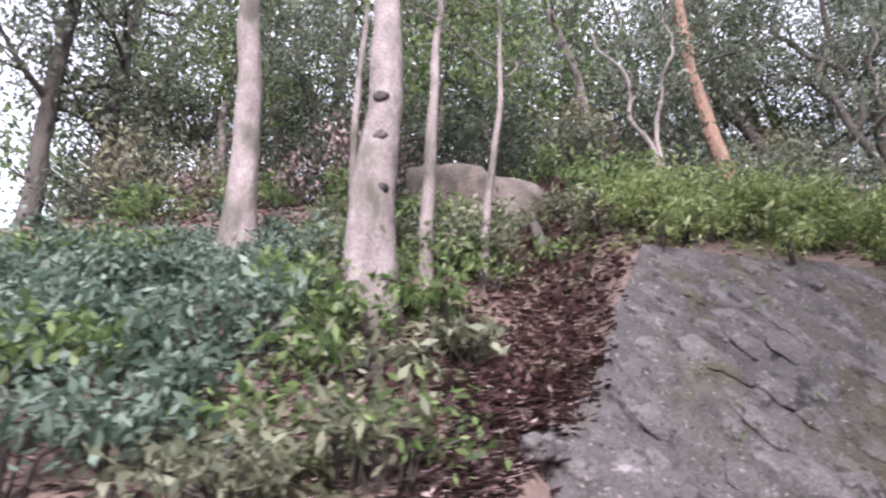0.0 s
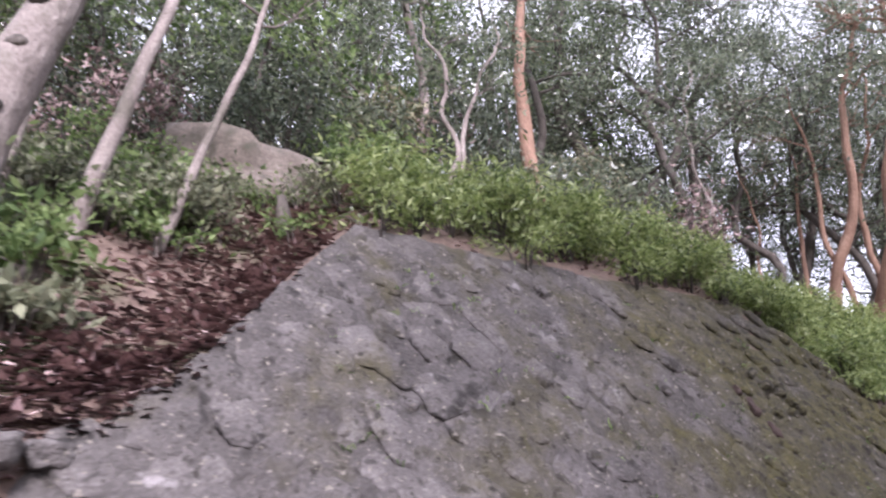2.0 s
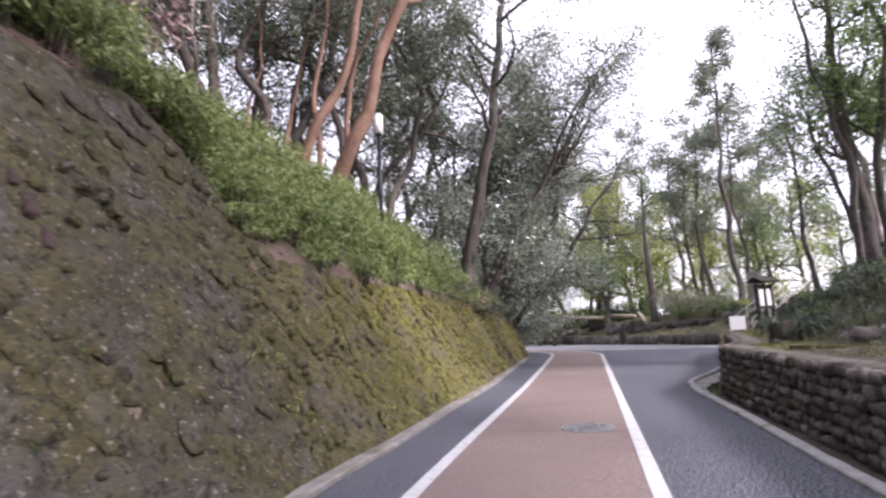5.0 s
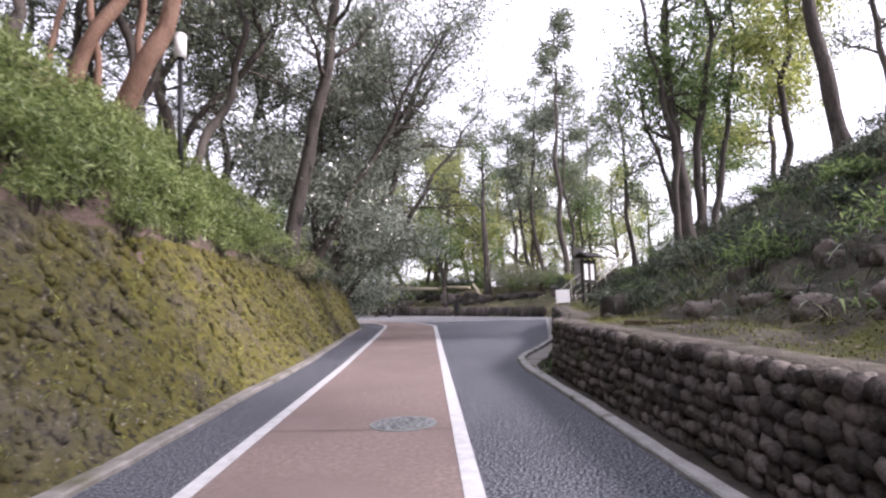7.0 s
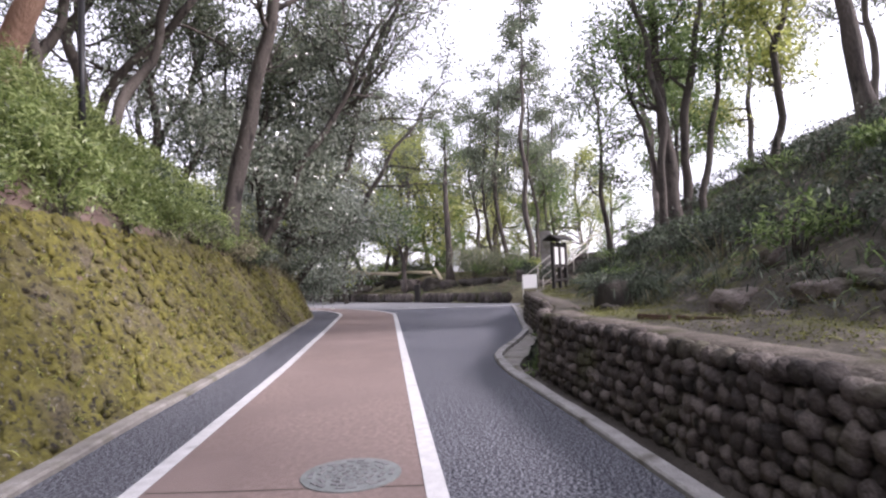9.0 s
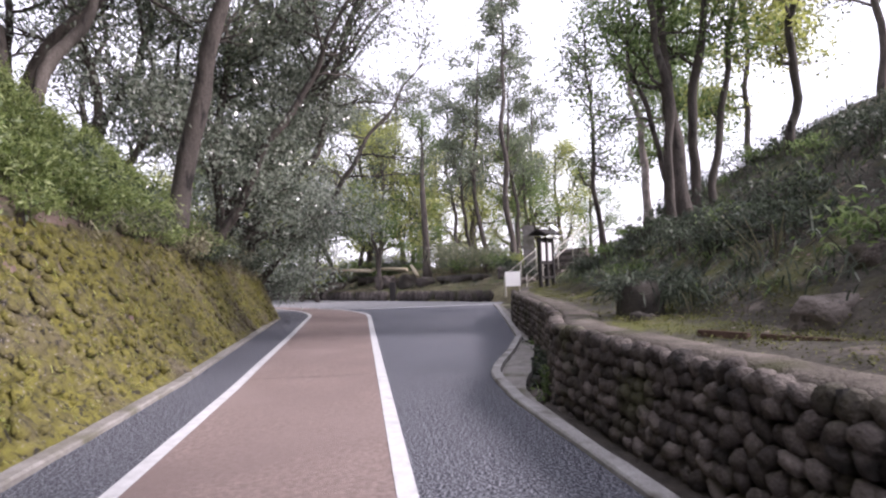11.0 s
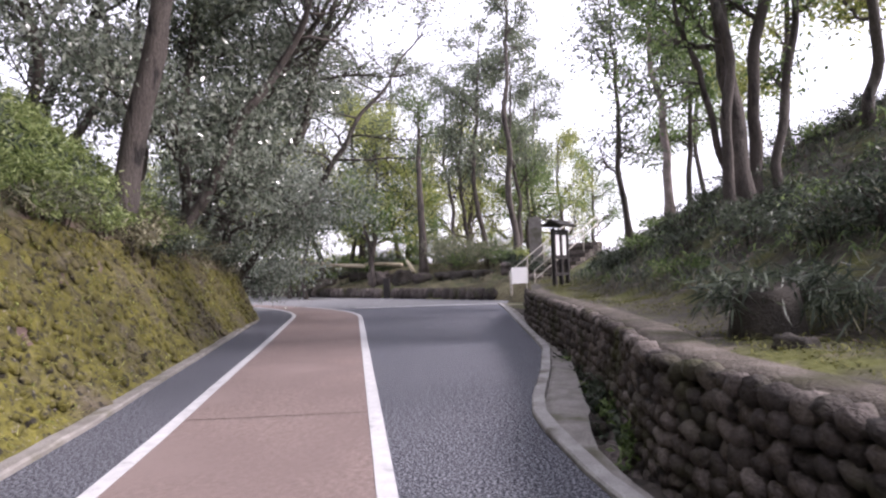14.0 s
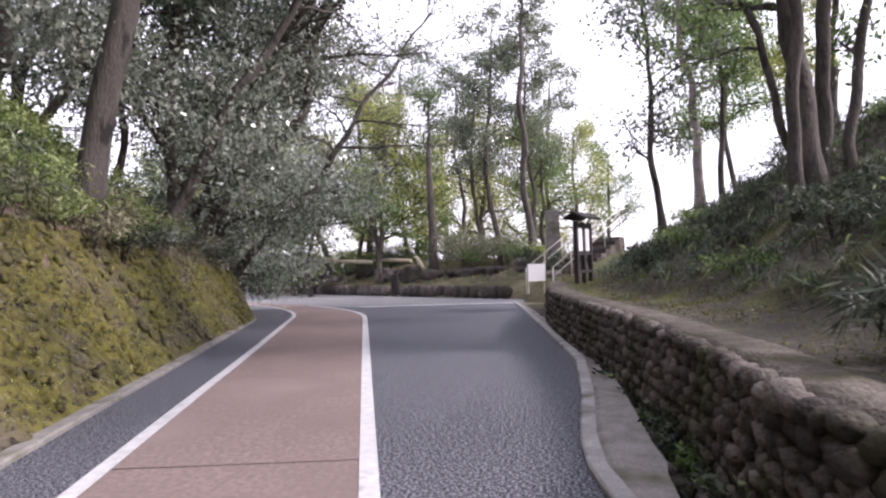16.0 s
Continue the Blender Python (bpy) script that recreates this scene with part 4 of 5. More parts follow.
for k, (x, dr, h, lf) in enumerate([(34, 6.5, 9, "leaf_green"), (29.5, 8.5, 9, "leaf_yellow"), (37, 8, 10, "leaf_green"), (25.5, 11, 10, "leaf_dark")]):
    tree("bright leafy tree behind the bank", on_right(x, dr), h, 0.12, (-0.02, 0), 130 + k, 13, 0.25, 2.6, leaf=lf, count=9500, size=0.15, clump=0.42, group="trees behind the bank", wob=0.04)

# leafy bamboo grass on the wall's crown
for k in range(44):
    x = 3.2 + k * 0.42 if k < 17 else 10.3 + (k - 17) * 0.55
    d = 0.35 + 0.55 * ((k * 7) % 5) / 4
    tall = lerp(x, [(2.5, 0.7), (5, 0.75), (7.5, 0.6), (8.5, 0.35), (9.5, 0.4), (10.5, 0.7), (16, 0.6), (22, 0.4)])
    bush("dense bright green bamboo grass on top of the wall", on_left(x, d), (0.55, 0.55, tall), "leaf_bamboo", 1500, 0.105, 200 + k, "bamboo_grass", 12, "bamboo grass on the wall", 0.24)
for k in range(52):
    x = 3.0 + k * 0.4
    bush("bamboo grass hanging over the wall's edge", on_left(x, 0.04 + 0.16 * ((k * 5) % 4)), (0.42, 0.4, lerp(x, [(3, 0.4), (7.5, 0.4), (8.3, 0.22), (9.4, 0.22), (10.5, 0.38), (24, 0.3)])), "leaf_bamboo", 520, 0.095, 1300 + k, "bamboo_grass", 9, "bamboo grass on the wall", 0.25, 0.45)
for k in range(60):
    x = 9.5 + (k % 20) * 0.75
    d = 1.2 + (k // 20) * 0.9 + 0.3 * ((k * 13) % 7) / 7
    if math.dist(on_left(x, d)[:2], (16.5, 9.7)) < 1.15:
        continue
    bush("green undergrowth on the slope above the wall", on_left(x, d), (0.65, 0.65, 0.6), "leaf_bamboo", 1000, 0.11, 300 + k, "undergrowth", 10, "undergrowth above the wall", 0.25)
# undergrowth of the open slope
made = 0
for k in range(250):
    rk = random.Random(400 + k)
    x, y = rk.uniform(-5.5, 1.4), rk.uniform(2.5, 6.6)
    if x > 0.75 + 0.3 * (y - 3.6) or (y < 3.5 and rk.random() < 0.6) or rk.random() < 0.12:
        continue
    s = rk.uniform(0.7, 1.25)
    bush("bluish green woodland undergrowth" if x < -0.5 else "green woodland undergrowth", at_left(x, y), (0.42 * s, 0.42 * s, 0.34 * s), ("leaf_blue" if k % 5 else "leaf_green") if x < -0.5 else ("leaf_green" if k % 3 == 0 else "leaf_olive"), 330, rk.uniform(0.07, 0.12), 400 + k, "undergrowth", 9, "undergrowth of the open slope", 0.4)
for k, (x, y) in enumerate([(3.1, 6.6), (2.9, 8.2), (-0.6, 8.0), (-2.2, 8.2), (3.6, 7.2), (-3.6, 7.6)]):
    bush("green woodland undergrowth", at_left(x, y), (0.6, 0.6, 0.55), "leaf_green", 600, 0.12, 560 + k, "undergrowth", 9, "undergrowth of the open slope", 0.35)


for k, (x, y) in enumerate([(2.3, 6.0), (2.6, 6.6), (1.9, 6.9), (2.3, 7.2), (1.2, 6.4), (1.5, 5.7), (0.9, 5.4), (2.75, 5.9), (0.7, 6.7)]):
    bush("low green undergrowth over the path's upper end", at_left(x, y), (0.42, 0.42, 0.36), "leaf_olive" if k % 2 else "leaf_green", 380, 0.09, 600 + k, "undergrowth", 9, "undergrowth of the open slope", 0.35)
for k in range(32):
    rk = random.Random(1500 + k)
    bush("dim brownish thicket along the slope's crest", at_left(-6.5 + k * 0.5 + rk.uniform(-0.3, 0.3), rk.uniform(8.2, 11.5)), (0.9, 0.9, rk.uniform(0.9, 1.7)), rk.choice(["leaf_fern_shade", "litter", "leaf_dark", "straw"]), 1000, 0.13, 1500 + k, "thicket", 14, "thickets on the crest", 0.3)


def scatter(name, label, category, spots, size, mat, seed, aspect=0.5, droop=0.0, flat=0.85, lift=0.02):
    rng = np.random.default_rng(seed)
    c = np.array(spots)
    c[:, 2] += lift + rng.uniform(0, 0.02, len(c))
    return tagged(leaves(name, c, rng.uniform(0.6, 1.4, len(c)) * size, M[mat], rng=rng, aspect=aspect, droop=droop, flat=flat), label, category, "", "stuff")


rl = random.Random(21)
spots = []
for k in range(30000):
    y = rl.uniform(1.8, 9.5) if rl.random() < 0.6 else rl.uniform(1.8, 4.2)
    x = rl.uniform(-6, 3.2) if rl.random() < 0.55 else rl.gauss(1.5 + 0.3 * (min(y, 6.8) - 4.2), 0.42)
    if x < wall_left_edge(max(0, min(3.8, (y - wall_base(x)) / BATTER))) or y > wall_base(x) + BATTER * 3.85:
        spots.append((x, y, max(0.0, hill_left(x, y))))
scatter("leaf_litter", "brown and reddish fallen leaves over the slope", "leaf litter", spots, 0.1, "litter", 22)
spots = []
for k in range(9000):
    x, d = rl.uniform(3, 30), rl.uniform(0.05, 5)
    spots.append(on_left(x, d))
scatter("leaf_litter", "brown fallen leaves under the bamboo grass", "leaf litter", spots, 0.09, "litter", 23)


def tufts(name, label, category, roots, per, length, mat, seed, aspect=0.07, spread=0.12, sag=0.55):
    """Bunches of long arching blades that fan out from each root."""
    rng = np.random.default_rng(seed)
    r = np.repeat(np.array(roots), per, 0) + rng.normal(size=(len(roots) * per, 3)) * [spread, spread, 0.02]
    n = len(r)
    length = (rng.uniform(0.5, 1.3, n) * length)[:, None]
    d = rng.normal(size=(n, 3)) * [1, 1, 0.5] + [0, 0, 0.9]
    d /= np.linalg.norm(d, axis=1)[:, None]
    w = np.cross(d, [0, 0, 1.0])
    w = w / (np.linalg.norm(w, axis=1)[:, None] + 1e-9) * length * aspect * 0.5
    drop = rng.uniform(0.4, 1.4, (n, 1)) * sag * length * [0, 0, 1.0]
    rows = [(r + d * length * f - drop * f * f, w * k) for f, k in ((0, 0.6), (0.4, 1.0), (0.75, 0.7), (1.0, 0.08))]
    v = np.stack([p + q * side for p, q in rows for side in (-1, 1)], 1).reshape(-1, 3)
    quads = np.array([[0, 1, 3, 2], [2, 3, 5, 4], [4, 5, 7, 6]])
    loops = (quads[None] + (np.arange(n) * 8)[:, None, None]).astype(np.int32).ravel()
    me = bpy.data.meshes.new(name)
    me.vertices.add(8 * n)
    me.vertices.foreach_set("co", v.astype(np.float32).ravel())
    me.loops.add(len(loops))
    me.loops.foreach_set("vertex_index", loops)
    me.polygons.add(3 * n)
    me.polygons.foreach_set("loop_start", np.arange(0, 12 * n, 4, dtype=np.int32))
    me.polygons.foreach_set("loop_total", np.full(3 * n, 4, dtype=np.int32))
    me.materials.append(M[mat])
    me.update(calc_edges=True)
    return tagged(new(name, me), label, category, "", "stuff")


# plants of the right bank
def bank_spots(n, lo, hi, seed, x0=6.0, x1=36.0):
    rb = random.Random(seed)
    out = []
    for _ in range(n):
        x, dr = rb.uniform(x0, x1), rb.uniform(lo, hi)
        if noise.noise((x * 0.5, dr * 0.5, seed)) > -0.4:
            out.append(on_right(x, dr))
    return out


tufts("bank_grass", "grey-green grass and ferns on the shaded bank", "grass", bank_spots(3200, 1.5, 8, 31), 12, 0.34, "leaf_fern_shade", 31, 0.045)
tufts("bank_grass", "pale dry grass on the shaded bank", "grass", bank_spots(900, 1.5, 8, 32), 9, 0.42, "straw", 32, 0.025, 0.12, 0.9)
tufts("bank_grass", "short green grass on the bank's shelf", "grass", bank_spots(1500, 0.6, 1.8, 33), 14, 0.08, "leaf_moss", 33, 0.06)
tufts("bank_ferns", "green ferns on the shaded bank", "fern", bank_spots(700, 1.6, 6, 34), 16, 0.3, "leaf_green", 34, 0.09, 0.07, 0.8)
scatter("bank_litter", "brown fallen leaves and twigs on the bank", "leaf litter", bank_spots(3500, 0.9, 7, 37), 0.06, "litter", 47)
for k in range(64):
    rk = random.Random(700 + k)
    bush("low dark shrub on the shaded bank", on_right(rk.uniform(9, 32), rk.uniform(1.9, 7.0)), (rk.uniform(0.4, 0.8), rk.uniform(0.4, 0.8), rk.uniform(0.25, 0.6)), "leaf_fern_shade" if k % 4 else "leaf_green", 620, 0.09, 700 + k, "shrub", 9, "shrubs of the bank", 0.3)
bush("dark drooping fern clump on a stump", (17.3, 1.25, 0.95), (0.52, 0.5, 0.3), "leaf_fern_shade", 1500, 0.2, 760, "fern_clump", 22, "", 0.08, 0.9)
tufts("bank_moss", "yellow-green moss cushions on the bank's shelf", "moss", bank_spots(2600, 0.5, 1.9, 38), 22, 0.035, "leaf_moss", 38, 0.4, 0.09)
tufts("bank_ferns", "pale arching fern fronds on the shaded bank", "fern", bank_spots(160, 1.8, 5, 39), 12, 0.42, "leaf_grey", 39, 0.05, 0.06, 0.9)
for k in range(11):
    rk = random.Random(780 + k)
    x = 17.0 + k * 0.42
    bush("dark weeds growing in the drain", (x, stone_wall(x) + rk.uniform(0.06, 0.16), lerp(x, [(16.2, -0.07), (17.2, -0.22), (30, -0.32)])), (0.2, 0.15, rk.uniform(0.16, 0.3)), "leaf_fern_shade" if k % 3 else "leaf_green", 260, 0.08, 780 + k, "weed_clump", 7, "weeds in the drain", 0.35, 0.3)
tufts("wall_tufts", "straggling dry grass along the wall's far crown", "grass", [on_left(rl.uniform(17, 32), rl.uniform(-0.05, 0.9)) for _ in range(420)], 14, 0.4, "straw", 35, 0.05)
tufts("wall_tufts", "small weeds in the mossy wall's joints", "weeds", [tuple(wall_point(rl.uniform(8.6, 31), rl.uniform(0.1, 2.1), 0.0)) for _ in range(900)], 9, 0.1, "leaf_yellow", 36, 0.12, 0.03)
tufts("wall_tufts", "small green tufts on the stone wall", "weeds", [tuple(wall_point(rl.uniform(2.6, 9), rl.uniform(0.6, 3.4), 0.0)) for _ in range(90)], 9, 0.09, "leaf_green", 37, 0.14, 0.03)
for k in range(40):
    rk = random.Random(800 + k)
    bush("dark trailing growth over the wall's far end", on_left(18.5 + k * 0.32, rk.uniform(-0.1, 1.6)), (0.6, 0.55, rk.uniform(0.3, 0.65)), rk.choice(["leaf_dark", "leaf_grey", "leaf_fern_shade", "leaf_olive", "straw"]), 520, 0.12, 800 + k, "shrub", 10, "growth above the wall's far end", 0.25)
# shrubs beyond the junction
for k in range(64):
    rk = random.Random(860 + k)
    y = rk.uniform(2, 26)
    x = 37.2 + (y - 4.1) / 1.22 + (rk.uniform(1.2, 6) if k % 2 else rk.uniform(6, 20))
    bush("rounded olive shrub beyond the junction", (x, y, park_height(x, y)), (rk.uniform(0.6, 1.1), rk.uniform(0.6, 1.1), rk.uniform(0.4, 0.9)), rk.choice(["leaf_fern_shade", "leaf_dark", "leaf_green", "leaf_yellow"]), 800, 0.14, 860 + k, "shrub", 10, "shrubs beyond the junction", 0.3)

bush("broad brownish olive shrub beyond the kerb wall", (42.6, 6.9, park_height(42.6, 6.9)), (1.7, 1.7, 1.5), "leaf_olive", 4000, 0.13, 1390, "shrub", 24, "shrubs beyond the junction", 0.3)
bush("broad brownish olive shrub beyond the kerb wall", (41.6, 5.0, park_height(41.6, 5.0)), (1.2, 1.2, 1.1), "leaf_olive", 2500, 0.13, 1391, "shrub", 20, "shrubs beyond the junction", 0.3)
for k in range(12):
    rk = random.Random(1400 + k)
    y = rk.uniform(0, 30)
    x = 37.2 + (y - 4.1) / 1.22 + rk.uniform(9, 26)
    bush("tall leafy thicket under the park trees", (x, y, park_height(x, y)), (1.7, 1.7, rk.uniform(1.2, 2.2)), rk.choice(["leaf_dark", "leaf_yellow", "leaf_green", "leaf_grey"]), 1500, 0.17, 1400 + k, "thicket", 14, "thickets under the park trees", 0.3)

# boulders
def boulder(at, size, turn, seed, label):
    me = pebble("boulder", M["boulder"], seed, 26, 18, size, 0.55)
    for v in me.vertices:
        v.co += v.co.normalized() * max(size) * (0.1 * noise.noise(v.co * 4 / max(size) + Vector((seed, 0, 0))) + 0.05 * noise.noise(v.co * 11 / max(size) + Vector((seed, 3, 0))))
    o = new("boulder", me)
    o.matrix_basis = pose(*at, *turn)
    return tagged(o, label, "boulder")


boulder((1.4, 7.7, hill_left(1.4, 7.7) - 0.2), (2.3, 1.1, 1.15), (-20, 12, 0), 31, "large pale boulder slab half buried in the slope")
boulder((1.2, 3.38, hill_left(1.2, 3.38) + 0.06), (0.2, 0.18, 0.16), (0, 0, 20), 32, "rounded grey stone at the foot of the wall's corner").data.materials[0] = M["stone"]
boulder((1.33, 3.62, hill_left(1.33, 3.62) + 0.04), (0.22, 0.2, 0.14), (0, 0, 50), 33, "rounded grey stone at the foot of the wall's corner").data.materials[0] = M["stone"]
for k in range(14):
    rk = random.Random(900 + k)
    p = on_right(rk.uniform(11.0, 15.0), rk.uniform(1.2, 2.8))
    boulder((p[0], p[1], p[2] - 0.05), (rk.uniform(0.3, 0.7), rk.uniform(0.25, 0.5), rk.uniform(0.2, 0.4)), (0, 0, rk.uniform(0, 180)), 900 + k, "dark mossy rock at the foot of the bank").data.materials[0] = M["cobble"]

# hollow with bare clay and loose stones in the wall
for k, (x, z, w, h) in enumerate([(6.8, 2.25, 0.1, 0.26), (6.88, 2.0, 0.09, 0.2), (6.72, 2.42, 0.09, 0.14)]):
    boulder(wall_point(x, z, 0.0), (w, 0.1, h), (-26, 20, 17), 950 + k, "patch of bare reddish clay on the stone wall").data.materials[0] = M["clay"]
for k in range(9):
    rk = random.Random(970 + k)
    boulder(wall_point(7.0 + 0.55 * rk.random(), 2.15 + 0.5 * rk.random(), 0.02), (rk.uniform(0.08, 0.17), 0.14, rk.uniform(0.07, 0.12)), (-26, rk.uniform(-50, 50), 17), 970 + k, "loose stone jutting from the wall").data.materials[0] = M["stone"]
for k in range(160):
    rk = random.Random(1000 + k)
    x = rk.uniform(16.3, 31)
    y = stone_wall(x) + (kerb_right(x) - apron(x) - stone_wall(x)) * rk.uniform(0.05, 1.0)
    if k == 0:
        rubble = empty("drain_rubble", (16, 2.6, -0.22), "loose stones along the drain bed", "stones", "", "stuff")
        rub_meshes = [pebble("stone", M["cobble"], 1000 + q, 7, 4, (1, 0.8, 0.6)) for q in range(5)]
    o = new("stone", rub_meshes[k % 5])
    o.parent = rubble
    q = rk.uniform(0.12, 0.3)
    o.matrix_basis = Matrix.Translation((x - 16, y - 2.6, rk.uniform(-0.05, 0.06))) @ pose(0, 0, 0, 0, 0, rk.uniform(0, 180)) @ Matrix.Diagonal((q, q, q, 1))

# short stump on the leaf-strewn path
stump = empty("stump", (2.1, 6.5, hill_left(2.1, 6.5)), "short dark rotten stump beside the leafy path", "stump")
tubes("stump_body", [([(0, 0, -0.2), (0.01, 0, 0.2), (-0.04, 0, 0.48)], [0.1, 0.09, 0.06])], M["bark_dark"], stump, sides=10)

# lamp post on the slope
def lamp_post(at, height):
    top = empty("lamp_post", at, "slim black lamp post with a white cylindrical head", "street lamp")
    tubes("pole", [([(0, 0, -0.4), (0, 0, height - 0.55)], [0.062, 0.056])], M["black_metal"], top, sides=12)
    tubes("collar", [([(0, 0, height - 0.6), (0, 0, height - 0.52)], [0.085, 0.085])], M["black_metal"], top, sides=12)
    tubes("lamp_head", [([(0, 0, height - 0.54), (0, 0, height - 0.02)], [0.13, 0.13])], M["white_panel"], top, "white cylindrical lamp head", sides=16)
    tubes("cap", [([(0, 0, height - 0.03), (0, 0, height + 0.02)], [0.14, 0.1])], M["white_panel"], top, sides=16)


lamp_post(at_left(17.15, 10.4), 3.65)

# manhole cover in the red lane
def manhole(at, r):
    top = empty("manhole_cover", at, "round grey iron manhole cover in the lane", "manhole cover")
    bm = bmesh.new()
    bmesh.ops.create_cone(bm, cap_ends=True, segments=40, radius1=r, radius2=r, depth=0.02)
    part("frame_ring", bm, M["iron"], top)
    bm = bmesh.new()
    for k in range(5):
        rr = r * (0.86 - 0.17 * k)
        for j in range(24):
            if (j + k) % 3 == 2:
                continue
            a0, a1 = 2 * math.pi * j / 24, 2 * math.pi * (j + 0.8) / 24
            vs = [bm.verts.new((math.cos(a) * q, math.sin(a) * q, z)) for z in (0.01, 0.016) for a, q in ((a0, rr), (a1, rr), (a1, rr - 0.03), (a0, rr - 0.03))]
            bm.faces.new(vs[4:])
            for i in range(4):
                bm.faces.new((vs[i], vs[(i + 1) % 4], vs[4 + (i + 1) % 4], vs[4 + i]))
    part("raised_pattern", bm, M["junction"], top)


manhole((12.14, 3.56, 0.003), 0.33)

# roofed notice board
def notice_board(at, turn):
    top = empty("notice_board", at, "dark wooden roofed notice board with pale papers", "notice board")
    top.rotation_euler = (0, 0, turn)
    for x in (-0.5, 0.0, 0.5):
        bm = bmesh.new()
        box(bm, (x - 0.06, -0.06, -0.3), (x + 0.06, 0.06, 1.8), bevel=0.008)
        part("post", bm, M["dark_wood"], top)
    bm = bmesh.new()
    box(bm, (-0.44, -0.015, 0.85), (0.44, 0.03, 1.65))
    part("back_panel", bm, M["dark_wood"], top)
    for x in (-0.25, 0.25):
        bm = bmesh.new()
        box(bm, (x - 0.15, -0.03, 0.95), (x + 0.15, -0.02, 1.6))
        part("paper", bm, M["white_panel"], top, "pale notice sheet")
    for z in (0.82, 1.66, 0.3):
        bm = bmesh.new()
        box(bm, (-0.58, -0.05, z), (0.58, 0.05, z + 0.09), bevel=0.006)
        part("crossbar", bm, M["dark_wood"], top)
    for s in (-1, 1):
        bm = bmesh.new()
        box(bm, (-0.66, -0.02, -0.02), (0.66, 0.36, 0.03), pose(0, 0, 2.05, -28 * s, 0, 0 if s > 0 else 180) if s > 0 else pose(0, 0, 2.05, -28, 0, 180), bevel=0.006)
        part("roof_slope", bm, M["dark_wood"], top)


notice_board((31.2, 2.12, 0.75), radians(-28))

# rough bank behind the far kerb wall: dark rocks, roots, grass and fallen leaves
def park_spots(n, lo, hi, seed):
    rp = random.Random(seed)
    out = []
    for _ in range(n):
        y = rp.uniform(2, 24)
        x = 36.5 + (y - 4.1) / 1.22 + rp.uniform(lo, hi)
        out.append((x, y, park_height(x, y)))
    return out


tufts("park_grass", "dry straggling grass on the bank beyond the junction", "grass", park_spots(900, 1.0, 6.5, 51), 12, 0.3, "straw", 51, 0.05, 0.15)
tufts("park_grass", "dark green tufts on the bank beyond the junction", "grass", park_spots(1100, 0.8, 7, 52), 12, 0.28, "leaf_fern_shade", 52, 0.07, 0.15)
tufts("park_moss", "yellow-green moss and short grass under the park trees", "moss", park_spots(1600, 3.0, 14, 53), 12, 0.12, "leaf_moss", 53, 0.14, 0.2)
scatter("park_litter", "brown fallen leaves beyond the junction", "leaf litter", park_spots(5000, 0.8, 9, 54), 0.11, "litter", 54)
for k, (x, y, z) in enumerate(park_spots(16, 1.3, 3.2, 55)):
    rk = random.Random(1700 + k)
    boulder((x, y, z), (rk.uniform(0.7, 1.5), rk.uniform(0.6, 1.0), rk.uniform(0.45, 0.8)), (0, 0, rk.uniform(0, 180)), 1700 + k, "dark earthy rock on the bank beyond the kerb wall").data.materials[0] = M["cobble" if k % 3 == 0 else "joint"]

# far kerb wall of the junction
for a, b in (((36.9, 4.55), (41.5, 10.2)), ((42.0, 10.85), (52, 23)), ((52.3, 23.4), (62, 35.3))):
    a, b = Vector((*a, 0)), Vector((*b, 0))
    n_st = int((b - a).length / 0.55)
    ob = empty("kerb_wall", a, "low dark stone kerb wall topped with moss", "kerb wall", "", "structure")
    d = (b - a).normalized()
    ang = math.degrees(math.atan2(d.y, d.x))
    me = pebble("stone", M["cobble"], 77, 8, 5, (0.54, 0.36, 0.56), 0.8)
    for k in range(n_st):
        o = new("stone", me)
        o.parent = ob
        o.matrix_basis = pose(d.x * (k + 0.5) * 0.55, d.y * (k + 0.5) * 0.55, 0.26, 0, 0, ang)

# dark rocks, a post and pale logs on the bank beyond the junction
boulder((42.9, 9.9, 0.9), (1.2, 1.0, 1.15), (0, 0, 30), 41, "dark hollow rock beyond the kerb wall").data.materials[0] = M["joint"]
boulder((43.6, 11.4, 1.0), (1.3, 0.8, 0.8), (0, 0, 70), 42, "dark rock beyond the kerb wall").data.materials[0] = M["cobble"]
post = empty("post", (41.75, 10.5, 0.0), "square dark wooden post in the kerb wall's gap", "post")
bm = bmesh.new()
box(bm, (-0.16, -0.16, -0.1), (0.16, 0.16, 1.05), bevel=0.02)
part("post_body", bm, M["dark_wood"], post)
for k, (a, b) in enumerate([((43.5, 12.2, 1.75), (47.0, 16.6, 1.95)), ((44.6, 14.6, 2.0), (50.5, 22.0, 2.3)), ((47.5, 17.5, 2.25), (53, 24, 2.5)), ((42.6, 9.2, 1.3), (43.2, 9.7, 1.95)), ((44.2, 10.2, 1.75), (46.5, 13.0, 1.9))]):
    lg = empty("log", a, "pale weathered log lying on the mossy bank", "log", "logs on the bank")
    d = Vector(b) - Vector(a)
    tubes("log_body", [([(0, 0, 0), tuple(d * 0.5 + Vector((0, 0, 0.05))), tuple(d)], [0.11, 0.1, 0.09])], M["log"], lg, sides=9)
pillar = empty("stone_pillar", (38.6, 2.75, 0.9), "tall pale grey stone pillar behind the notice board", "pillar")
bm = bmesh.new()
box(bm, (-0.22, -0.28, -0.5), (0.22, 0.28, 2.7), bevel=0.03)
part("pillar_body", bm, M["concrete"], pillar)
